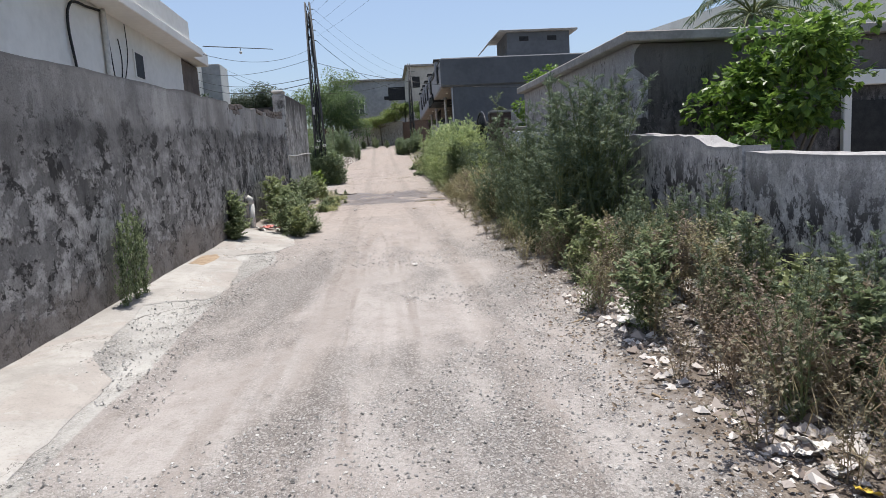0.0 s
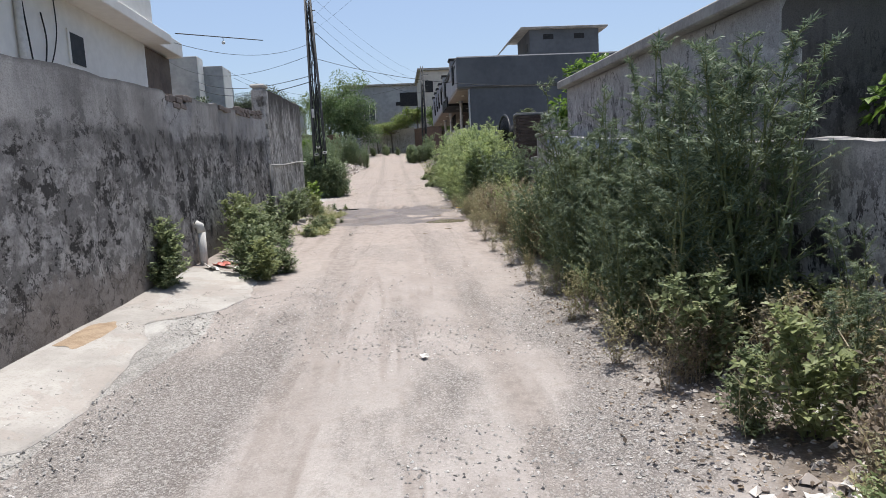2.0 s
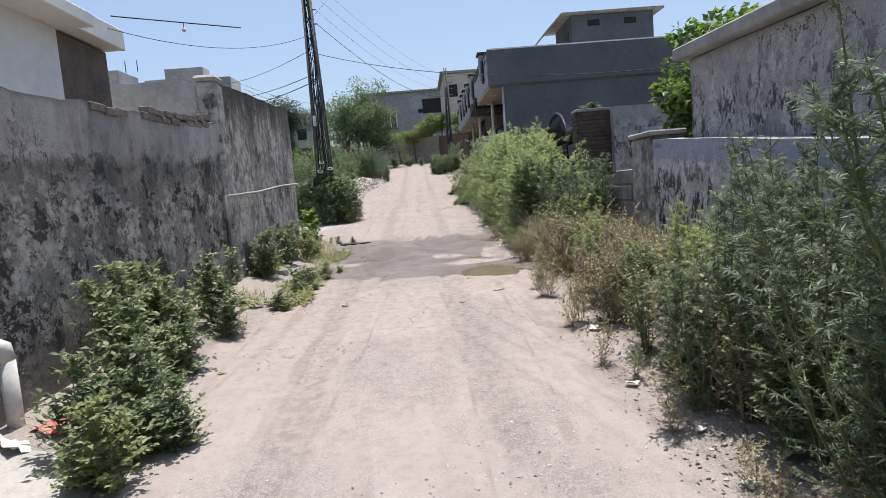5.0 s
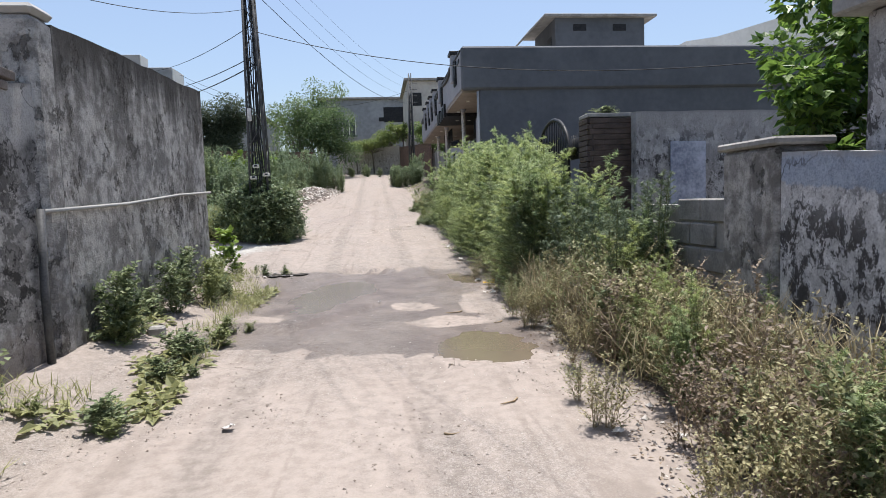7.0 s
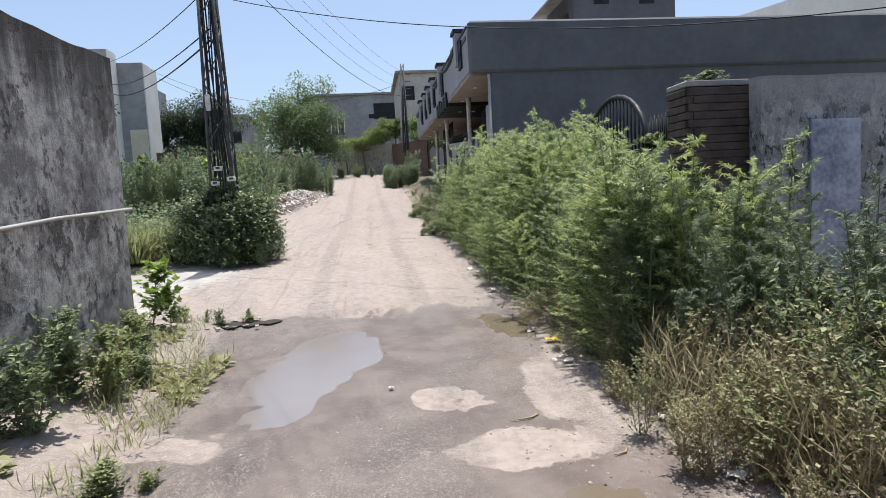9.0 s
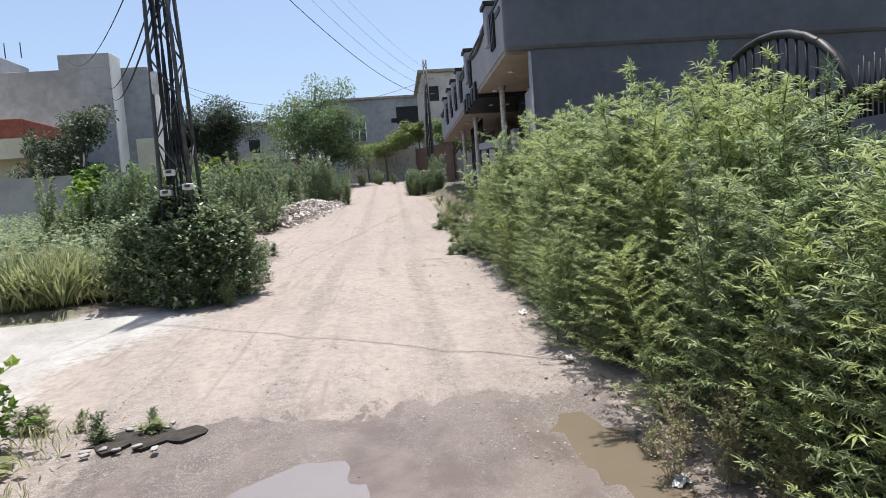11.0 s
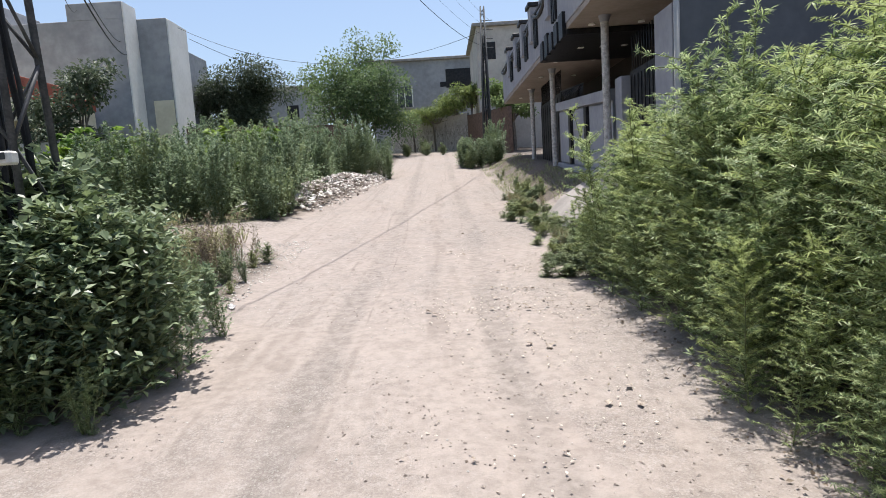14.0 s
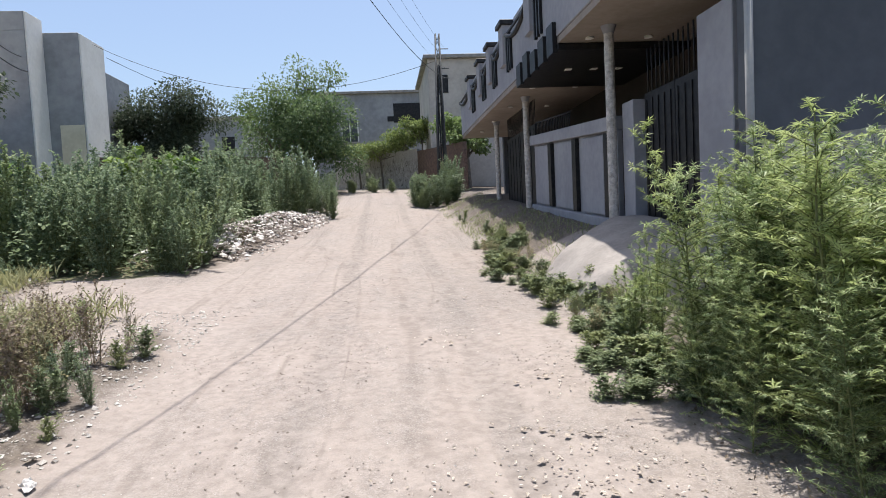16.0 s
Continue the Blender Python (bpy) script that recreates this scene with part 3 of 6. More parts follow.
wall_left = stained_wall("wall_left", (wall_x(15.4), 15.4), (wall_x(-5.0), -5.0), -0.24, lambda s: top_a(20.4 - s), M_WALL_A,
                         "grey cement-plastered boundary wall streaked with black mould")
wall_tall = stained_wall("wall_left_tall", (-2.335, 19.95), (-2.335, 15.72), -0.24, lambda s: 3.88 - 0.05 * s, M_WALL_B,
                         "taller stained plaster wall with weathered rim", rows=14)
stained_wall("wall_left_return", (-2.58, 19.95), (-9.0, 19.95), 0.22, lambda s: 3.86, M_WALL_B, "stained plaster return wall along the side lane", rows=14, step=0.4)


# cement apron along the left wall, with a broken edge towards the lane
def cement_apron():
    ys = np.arange(-3.0, 10.7, 0.07)
    edge = np.interp(ys, [-3, 3.3, 4.0, 4.4, 5.7, 6.1, 6.7, 7.8, 8.3, 8.9, 9.4, 10.4, 10.7], [-1.75, -1.95, -1.98, -2.3, -2.38, -1.95, -1.85, -1.98, -2.2, -1.75, -1.56, -1.66, -1.9])
    v, f = [], []
    for y, e in zip(ys, edge):
        e += 0.05 * wob(0, y, 2.1, 61) + 0.03 * wob(0, y, 7.0, 62)
        e, w0 = e + 0.12, wall_x(y)
        for x in (w0, w0 + 0.25, w0 + 0.45, e - 0.02, e):
            x = min(x, e)
            v.append((x, y, float(ground_h(x, y)) + (0.010 + 0.004 * wob(x, y, 1.2, 63) if x < e else 0.003)))
        v.append((e + 0.01, y, float(ground_h(e, y)) - 0.05))
    for i in range(len(ys) - 1):
        for j in range(5):
            a = i * 6 + j
            f.append((a, a + 1, a + 7, a + 6))
    k = Mat("cement_screed")
    n1, n2, n3 = k.noise(1.4, 6, 0.62), k.noise(9.0, 6, 0.7), k.noise(60.0, 4, 0.7)
    col = k.mix(k.ramp(n1, 0.35, 0.65), (0.29, 0.272, 0.25), (0.40, 0.382, 0.355))
    col = k.mix(k.ramp(k.noise(0.9, 7, 0.7, None, 0.6), 0.52, 0.545, 0.0, 0.45), col, (0.315, 0.275, 0.245))
    col = k.mix(k.ramp(n2, 0.5, 0.7, 0.0, 0.5), col, (0.25, 0.235, 0.21))
    col = k.mix(k.ramp(n3, 0.5, 0.7, 0.0, 0.35), col, (0.20, 0.185, 0.17))
    line = k.math("ABSOLUTE", k.math("SUBTRACT", k.noise(0.42, 8, 0.62), 0.5))
    col = k.mix(k.ramp(line, 0.0003, 0.0018, 0.8, 0.0), col, (0.07, 0.06, 0.055))
    k.bump(k.math("ADD", n2, k.math("MULTIPLY", n3, 0.5)), 0.4, 0.02)
    ob = pydata("cement_apron", v, f, k.done(col, 0.93, 0, 0.2))
    return tagged(ob, "thin cracked cement apron with a broken edge", "pavement", kind="structure")


cement_apron()
bm = bmesh.new()
bmesh.ops.create_grid(bm, x_segments=16, y_segments=16, size=0.5)
for q in bm.verts:
    a, r = math.atan2(q.co.y, q.co.x), min(1.0, q.co.length * 2)
    u = Vector((0.17 * q.co.x * 2, 0.42 * q.co.y * 2, 0)) * (0.8 + 0.25 * noise.noise((math.cos(a) * 1.5, math.sin(a) * 1.5, 3.1)))
    q.co = Vector((-2.34 + u.x, 7.95 + u.y, float(ground_h(-2.34 + u.x, 7.95 + u.y)) + 0.008 + 0.014 * (1 - r * r)))
tagged(part("sand_patch", bm, plain("ochre_sand", (0.22, 0.155, 0.10), (0.34, 0.26, 0.18), 9)), "low patch of spilled ochre sand on the cement", "sand")

# ---- right-hand boundary: low wall, shed, pillar, block wall, gate ----
stained_wall("wall_right_low", (3.05, -5.0), (3.05, 4.85), -0.30, lambda s: 1.08 + 0.045 * s, M_WALL_R, "low flaking whitewashed wall with black mould", ragged=0.015)
stained_wall("wall_right_mid", (3.03, 4.87), (3.03, 9.5), -0.26, lambda s: 1.64 + 0.075 * s - 0.09 * math.exp(-((s - 0.3) / 0.4) ** 4), M_WALL_R,
             "flaking whitewashed wall with a crumbled rim", ragged=0.03)
stained_wall("wall_right_blue", (3.02, 9.52), (3.02, 14.2), -0.26, lambda s: 1.99 + 0.083 * s, M_WALL_BLUE, "whitewashed wall with a faded blue top band", ragged=0.012)
# single-storey shed behind the wall
stained_wall("shed_wall_side", (3.34, 7.8), (3.34, 13.85), -0.2, lambda s: 3.02 + 0.028 * s, M_SHED, "old plastered shed wall towards the lane", foot=lambda s: 0.4, rows=12, ragged=0.02)
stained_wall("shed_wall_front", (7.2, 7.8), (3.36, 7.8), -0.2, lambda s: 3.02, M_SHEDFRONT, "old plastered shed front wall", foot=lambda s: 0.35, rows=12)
stained_wall("shed_wall_end", (3.36, 13.85), (7.2, 13.85), -0.2, lambda s: 3.2, M_SHED, "old plastered shed end wall", foot=lambda s: 0.6, rows=12, step=0.4)
bm = bmesh.new()
add_box(bm, 3.2, 7.6, 7.66, 14.0, 0, 0.13, 0.015)
for v in bm.verts:
    v.co.z += 3.03 + (v.co.y - 7.8) * 0.028
tagged(part("shed_roof", bm, M_RIM), "thin grey concrete slab roof of the shed", "roof", kind="structure")

def with_drop(ob, top):
    """Gives a pillar the depth below its top, for the streaked plaster."""
    ob.data.attributes.new("drop", "FLOAT", "POINT").data.foreach_set("value", np.array([top - v.co.z for v in ob.data.vertices], np.float32))
    return ob


# pillar at the end of the blue-banded wall
pil = thing("pillar", pose(3.2, 14.55, gz(3, 14.5)), "square cement pillar at the end of the blue-banded wall", "pillar")
with_drop(part("shaft", box(-0.2, 0.2, -0.33, 0.33, -0.1, 1.66, 0.03), M_WALL_B, pil), 2.4)
part("cap", box(-0.23, 0.23, -0.36, 0.36, 1.662, 1.72, 0.015), M_RIM, pil)

# low wall of bare cement blocks
bw = thing("block_wall", pose(3.05, 14.9, gz(3, 15.2)), "low unfinished wall of bare grey cement blocks", "wall", kind="structure")
block_me = None
for r in range(6):
    for c in range(4 if r < 5 else 2):
        if block_me is None:
            b0 = part("block", box(0.0, 0.19, 0.0, 0.385, 0.0, 0.195, 0.012), M_BLOCK, bw)
            block_me = b0.data
            ob = b0
        else:
            ob = link("block", block_me, bw)
        off = 0.0 if r % 2 == 0 else -0.18
        ob.location = (0.012 * wob(r, c, 3.3, 3), 0.0 + c * 0.405 + off + 0.19 + 0.01 * wob(c, r, 2.1, 9), r * 0.212 + 0.02)
part("mortar", box(0.03, 0.16, 0.02, 1.58, -0.1, 1.22), M_RIM, bw)
stained_wall("wall_right_back", (9.5, 19.15), (4.2, 19.15), -0.2, lambda s: 3.36, M_SHED, "mottled plaster yard wall behind the block wall", rows=12)
panel = thing("yard_board", pose(5.0, 19.14, 0.95), "pale bluish weathered board against the yard wall", "board")
part("sheet", box(-0.28, 0.28, -0.04, -0.005, 0.0, 1.95, 0.005), plain("pale_blue_board", (0.15, 0.17, 0.23), (0.52, 0.54, 0.62), 2.2), panel)

# brick pier, arched iron gate
def brick_pier(x, y, w, h, label):
    z0 = gz(x, y)
    root = thing("brick_pier", pose(x, y, z0), label, "pier")
    part("core", box(-w / 2 + 0.012, w / 2 - 0.012, -w / 2 + 0.012, w / 2 - 0.012, -0.1, h - 0.01), M_OLDBRICK, root)
    me = None
    n = int(h / 0.083)
    for r in range(n):
        for side in range(4):
            for c in range(4):
                if me is None:
                    ob = part("brick", box(-w / 8 + 0.004, w / 8 - 0.004, -0.05, 0.02, -0.037, 0.037, 0.006), M_PIERBRICK, root)
                    me = ob.data
                else:
                    ob = link("brick", me, root)
                a = side * 90
                ob.matrix_basis = pose(0, 0, r * 0.083 + 0.04, 0, 0, a) @ pose((c - 1.5 + (0.12 if r % 2 else -0.12)) * w / 4 * 0.96, -w / 2 + 0.01 + 0.006 * wob(r, c + side * 5, 2.3, 3), 0)
    part("cap", box(-w / 2 - 0.03, w / 2 + 0.03, -w / 2 - 0.03, w / 2 + 0.03, h, h + 0.06, 0.01), M_RIM, root)
    return root


pier = brick_pier(4.05, 19.62, 0.96, 2.42, "dark brown brick gate pier with a cement cap")
pier.scale = (1.0, 0.42, 1.0)
gate = thing("arched_gate", pose(3.56, 21.35, gz(3.56, 21.3)), "black iron double gate with an arched spiked top", "gate")
for sgn in (-1, 1):
    leaf = part("gate_leaf", box(-0.02, 0.02, min(0.03 * sgn, 0.95 * sgn), max(0.03 * sgn, 0.95 * sgn), 0.08, 1.75, 0.006), M_DARK, gate)
pts = [(0, 1.0 * math.cos(t), 1.75 + 0.75 * math.sin(t)) for t in np.linspace(0, math.pi, 17)]
tube("arch", pts, 0.035, M_DARK, gate)
for i in range(-8, 9):
    y = i * 0.11
    tube("bar", [(0, y, 1.74), (0, y, 1.75 + 0.75 * math.sqrt(max(0, 1 - y * y)))], 0.014, M_DARK, gate, 5)
for i in range(12):
    tube("spike", [(0, -1.05 - i * 0.045, 1.7), (0, -1.05 - i * 0.045, 2.05 + 0.05 * (i % 2))], [0.012, 0.006], M_DARK, gate, 5)
stained_wall("wall_gate_side", (3.56, 22.4), (3.6, 29.3), -0.2, lambda s: 3.0 + 0.04 * s, M_SHED, "stained boundary wall behind the hemp hedge")

# ---- terrace house on the right ----
house = thing("terrace_house", pose(0, 0, 0), "blue-grey two-storey terrace with projecting upper floor", "house")
GF, FX, Y0, Y1, SOF, TOP = 1.35, 3.05, 29.75, 46.2, 5.52, 6.92
part("side_wall", box(3.62, 21.5, 29.45, 29.7, GF, SOF + 0.06), M_DARKHOUSE, house)
part("upper_side_wall", box(FX, 21.6, 29.35, 29.6, SOF + 0.06, TOP, 0.06), M_DARKHOUSE, house)
# near-black brown puts the deep porch recess's shade into this wall's colour
part("inner_wall", box(5.4, 5.6, 29.7, Y1, GF, SOF), plain("recess_shade_brown", (0.028, 0.02, 0.017), (0.05, 0.036, 0.03), 2, 0.6), house, "dark recessed ground-floor wall")
part("upper_facade", box(FX, FX + 0.2, 29.602, Y1, SOF + 0.12, TOP - 0.13, 0.01), M_FACADE, house, "lilac-grey projecting upper facade")
part("soffit", box(FX + 0.02, 5.9, 29.605, Y1 - 0.02, SOF, SOF + 0.11), M_SOFFIT, house, "cream soffit with downlights")
part("roof", box(FX + 0.2, 21.5, 29.6, Y1, TOP - 0.43, TOP - 0.23), M_RIM, house)
part("end_wall", box(4.6, 21.5, Y1, Y1 + 0.2, GF, TOP - 0.2), M_DARKHOUSE, house)
for y in (31.2, 33.6, 35.4, 37.4, 39.8, 42.2, 44.4):
    for x in (3.5, 4.5):
        bm = bmesh.new()
        bmesh.ops.create_cone(bm, cap_ends=True, segments=12, radius1=0.07, radius2=0.06, depth=0.03)
        bmesh.ops.translate(bm, vec=(x, y, SOF - 0.014), verts=bm.verts)
        part("downlight", bm, M_WHITE, house)
PILASTERS = (31.35, 35.6, 38.15, 39.95, 41.6, 43.6)
for n, y in enumerate(PILASTERS):
    pil = part("parapet_pilaster", box(FX - 0.09, FX + 0.22, y - 0.22, y + 0.22, TOP - 0.75, TOP + 0.16, 0.01), M_FACADE, house)
    part("pilaster_cap", box(FX - 0.15, FX + 0.28, y - 0.29, y + 0.29, TOP + 0.162, TOP + 0.27, 0.01), M_DARK, pil)
    end = PILASTERS[n + 1] - 0.3 if n + 1 < len(PILASTERS) else Y1
    part("raised_parapet", box(FX + 0.002, FX + 0.19, y + 0.225, min(end, y + 1.5), TOP - 0.13, TOP + 0.06, 0.01), M_FACADE, house)
    # black curved band that sags between the pilasters
    span = end - (y + 0.3)
    tube("dark_band", [(FX - 0.02, y + 0.3 + span * t, TOP - 0.32 + 0.22 * (2 * t - 1) ** 2) for t in np.linspace(0, 1, 9)], 0.055, M_DARK, house, 6)
    for k in range(3):
        part("dark_slot", box(FX - 0.06, FX - 0.002, y - 0.85 + k * 0.19, y - 0.78 + k * 0.19, SOF + 0.42, TOP - 0.2), M_DARK, house)
part("dark_band", box(FX - 0.025, FX - 0.002, 29.8, 30.4, TOP - 0.4, TOP - 0.29), M_DARK, house)
part("parapet_rail", box(FX - 0.03, FX + 0.22, 29.602, Y1, TOP - 0.128, TOP - 0.06, 0.01), M_DARK, house)
# black awning hung below the soffit, with a stepped front edge
part("awning", box(FX + 0.01, 5.5, 33.9, 36.9, SOF - 0.12, SOF - 0.004, 0.01), M_DARK, house, "black panelled awning below the soffit")
for k in range(5):
    part("awning_tooth", box(FX - 0.07, FX + 0.008, 33.95 + k * 0.6, 34.33 + k * 0.6, SOF - 0.15, SOF + 0.36 - 0.06 * (k % 3)), M_DARK, house)
for k in range(3):
    part("awning_lamp", box(3.6 + 0.5 * k, 3.72 + 0.5 * k, 35.2, 35.32, SOF - 0.135, SOF - 0.121), M_WHITE, house)
for y in (33.03, 38.52, 42.35):
    col = thing("porch_column", pose(3.6, y, 0), "slender speckled terrazzo porch column", "column", "porch columns")
    zb = gz(3.6, y) - 0.05
    bm = bmesh.new()
    bmesh.ops.create_cone(bm, cap_ends=True, segments=16, radius1=0.075, radius2=0.075, depth=SOF - zb)
    bmesh.ops.translate(bm, vec=(0, 0, (zb + SOF) / 2), verts=bm.verts)
    part("shaft", bm, M_MARBLE, col)
    bm = bmesh.new()
    bmesh.ops.create_cone(bm, cap_ends=True, segments=16, radius1=0.08, radius2=0.12, depth=0.12)
    bmesh.ops.translate(bm, vec=(0, 0, SOF - 0.062), verts=bm.verts)
    part("capital", bm, M_FACADE, col)
# porch boundary wall with three recessed panels and dark strips
pw = thing("porch_wall", pose(3.74, 0, 0), "lilac-grey porch wall with recessed panels and black strips", "wall")


def rising(x0, x1, y0, y1, z0, z1, bevel=0.0):
    """A box whose edges climb with the sloping lane."""
    bm = box(x0, x1, y0, y1, z0, z1, bevel)
    for v in bm.verts:
        v.co.z += 0.072 * (v.co.y - 33.0)
    return bm


part("plinth", rising(-0.09, 0.12, 33.2, 38.42, 1.7, 2.5, 0.01), M_FACADE, pw)
part("back", rising(0.02, 0.10, 33.2, 38.42, 2.5, 3.92), M_FACADE, pw)
part("coping", rising(-0.10, 0.14, 33.2, 38.42, 3.922, 4.15, 0.01), M_FACADE, pw)
for k in range(3):
    y = 33.35 + k * 1.68
    part("panel", rising(-0.045, 0.018, y + 0.34, y + 1.45, 2.54, 3.88, 0.01), M_FACADE, pw)
    part("dark_strip", rising(-0.06, 0.018, y + 0.05, y + 0.27, 2.52, 3.9), M_DARK, pw)
for k in range(22):
    y = 35.6 + k * 0.12
    z = 4.15 + 0.072 * (y - 33.0)
    tube("rail_bar", [(0.02, y, z), (0.02, y, z + 0.3)], 0.012, M_DARK, pw, 5)
tube("rail_top", [(0.02, 35.5, 4.63), (0.02, 38.2, 4.825)], 0.018, M_DARK, pw, 5)


def iron_gate(y0, y1, z0, z1, x, label):
    g = thing("house_gate", pose(x, y0, z0), label, "gate", "porch gates")
    w, h = y1 - y0, z1 - z0
    for a in (0, 1):
        lf = part("gate_leaf", box(-0.02, 0.02, a * w / 2 + 0.01, (a + 1) * w / 2 - 0.01, 0.05, h, 0.006), M_DARK, g)
        for k in range(5):
            part("gate_rib", box(-0.035, -0.021, a * w / 2 + 0.1 + k * (w / 2 - 0.2) / 4, a * w / 2 + 0.13 + k * (w / 2 - 0.2) / 4, 0.1, h - 0.1), M_DARK, lf)
    for k in range(int(w / 0.13)):
        tube("gate_bar", [(0, 0.06 + k * 0.13, h), (0, 0.06 + k * 0.13, h + 0.62)], 0.012, M_DARK, g, 5)
    return g


iron_gate(30.6, 32.45, 2.0, 4.35, 3.9, "black sheet-iron porch gate with a barred top")
iron_gate(38.75, 42.2, 2.6, 4.9, 3.9, "black sheet-iron porch gate with a barred top")
post = thing("gate_post", pose(3.86, 32.82, 2.05), "lilac-grey square gate post", "post")
part("shaft", box(-0.12, 0.16, -0.28, 0.12, 0, 2.25, 0.01), M_FACADE, post)
post = thing("gate_post", pose(3.8, 30.25, 1.75), "lilac-grey square gate post", "post")
part("shaft", box(-0.14, 0.14, -0.4, 0.3, 0, 3.1, 0.01), M_FACADE, post)
tube("downpipe", [(3.55, 29.4, 1.4), (3.55, 29.4, SOF)], 0.04, M_CEMENT, house)
# stair tower on the roof
tw = thing("roof_stair_tower", pose(6.9, 32.0, TOP - 0.24), "grey roof stair room with an overhanging slab", "tower")
part("room", box(0, 3.35, 0, 2.8, 0, 1.88), M_DARKHOUSE, tw)
part("slab", box(-0.45, 3.75, -0.2, 3.1, 1.882, 1.98, 0.015), M_RIM, tw)
bm = box(-1.05, -0.452, -0.2, 3.1, 1.882, 1.96, 0.015)
for v in bm.verts:
    v.co.z += 0.60 * (v.co.x + 0.452) / 0.6
part("sloping_eave", bm, M_RIM, tw)
for x in (0.65, 2.15):
    part("vent", box(x, x + 0.5, -0.012, 0.0, 1.42, 1.66), M_DARK, tw)
part("side_window", box(-0.012, 0.0, 0.5, 1.0, 0.95, 1.35), M_DARK, tw)

# rounded cement ramp from the lane up to the first porch gate
def cement_ramp():
    bm = bmesh.new()
    bmesh.ops.create_grid(bm, x_segments=36, y_segments=36, size=0.5)
    for v in bm.verts:
        u, w = v.co.x + 0.5, v.co.y * 2
        x = 1.85 + 1.95 * u
        y = 31.15 + w * (0.95 + 0.55 * u) + 0.4 * u
        edge = smooth01(min(1.0, u / 0.35)) * smooth01(min(1.0, (1 - abs(w)) / 0.30))
        v.co = Vector((x, y, float(ground_h(x, y)) - 0.03 + 0.30 * float(edge) + 0.012 * wob(x, y, 2.2, 81)))
    for f in bm.faces:
        f.smooth = True
    return tagged(part("cement_ramp", bm, plain("dusty_cement", (0.24, 0.215, 0.195), (0.345, 0.31, 0.28), 2.5, bump=0.3)), "rounded pale cement ramp up to the porch gate", "ramp", kind="structure")


cement_ramp()

# ---- white house and grey shed on the left ----
wh = thing("white_house", pose(0, 0, 0), "white-painted house with projecting roof slabs", "house")
part("wall", box(-9.5, -5.1, 3.0, 16.9, 0.2, 4.92), M_WHITE, wh)
part("roof_slab", box(-10.0, -4.55, 2.5, 17.0, 4.92, 5.12, 0.015), M_WHITE, wh)
part("parapet", box(-10.0, -4.62, 2.5, 16.2, 5.122, 5.62, 0.015), M_WHITE, wh)
part("end_slab", box(-9.5, -4.85, 16.25, 18.6, 4.95, 5.30, 0.015), M_WHITE, wh)
win = part("window", box(-5.12, -5.086, 13.72, 14.2, 3.92, 4.42), M_DARK, wh)
part("window_frame", box(-5.098, -5.07, 13.66, 13.715, 3.88, 4.46), M_WHITE, win)
part("porch_wall", box(-9.0, -5.14, 16.93, 18.45, 0.5, 4.9), plain("brown_render", (0.10, 0.075, 0.06), (0.18, 0.14, 0.11), 2), wh, "brown rendered porch wall")
tube("drainpipe", [(-5.04, 12.3, 2.2), (-5.04, 12.3, 4.9)], 0.055, M_PVC, wh)
def drape(pts, r):
    """A loose wire that curves softly through its points."""
    out, n = [], len(pts)
    for i in range(n - 1):
        a, b, c, d = (Vector(pts[min(max(q, 0), n - 1)]) for q in (i - 1, i, i + 1, i + 2))
        for t in np.linspace(0, 1, 7)[: 7 if i == n - 2 else 6]:
            out.append(0.5 * (2 * b + (c - a) * t + (2 * a - 5 * b + 4 * c - d) * t * t + (3 * b - a - 3 * c + d) * t ** 3))
    return tube("wire", out, r, M_CABLE, wh, 5)


drape([(-5.06, 11.15, 2.4), (-5.06, 11.1, 3.4), (-5.06, 10.95, 4.3), (-5.06, 11.15, 4.72), (-5.06, 11.7, 4.8), (-5.06, 12.2, 4.86)], 0.024)
drape([(-5.06, 12.75, 2.4), (-5.05, 12.55, 3.6), (-5.06, 12.4, 4.86)], 0.012)
drape([(-5.06, 13.3, 4.88), (-5.05, 13.28, 4.3), (-5.06, 13.05, 3.75), (-5.06, 12.7, 3.4), (-5.06, 12.55, 3.1)], 0.010)
drape([(-5.06, 12.9, 4.5), (-5.06, 12.98, 4.1), (-5.06, 12.85, 3.6)], 0.012)
part("chimney_box", box(-6.6, -5.6, 13.0, 14.2, 5.622, 6.3, 0.02), M_WHITE, wh)
# ---- far buildings ----
def windowed(name, x0, x1, y0, y1, z0, z1, wins, label, material=M_FARGREY, slab=0.25):
    h = thing(name, pose(0, 0, 0), label, "house")
    part("wall", box(x0, x1, y0, y1, z0, z1, 0.02), material, h)
    part("roof", box(x0 - slab, x1 + slab, y0 - slab, y1 + slab, z1 + 0.002, z1 + 0.2, 0.02), M_RIM, h)
    for (a, b, c, d, kind) in wins:
        w = part("window", box(a, b, y0 - 0.04, y0 - 0.004, c, d), M_GLASS if kind else M_DARK, h)
        if kind:
            for q in np.linspace(a, b, 3):
                part("window_frame", box(q - 0.04, q + 0.04, y0 - 0.07, y0 - 0.042, c, d), M_WHITE, w)
            part("window_sill", box(a - 0.1, b + 0.1, y0 - 0.16, y0 - 0.002, c - 0.1, c - 0.002), M_RIM, w)
    return h


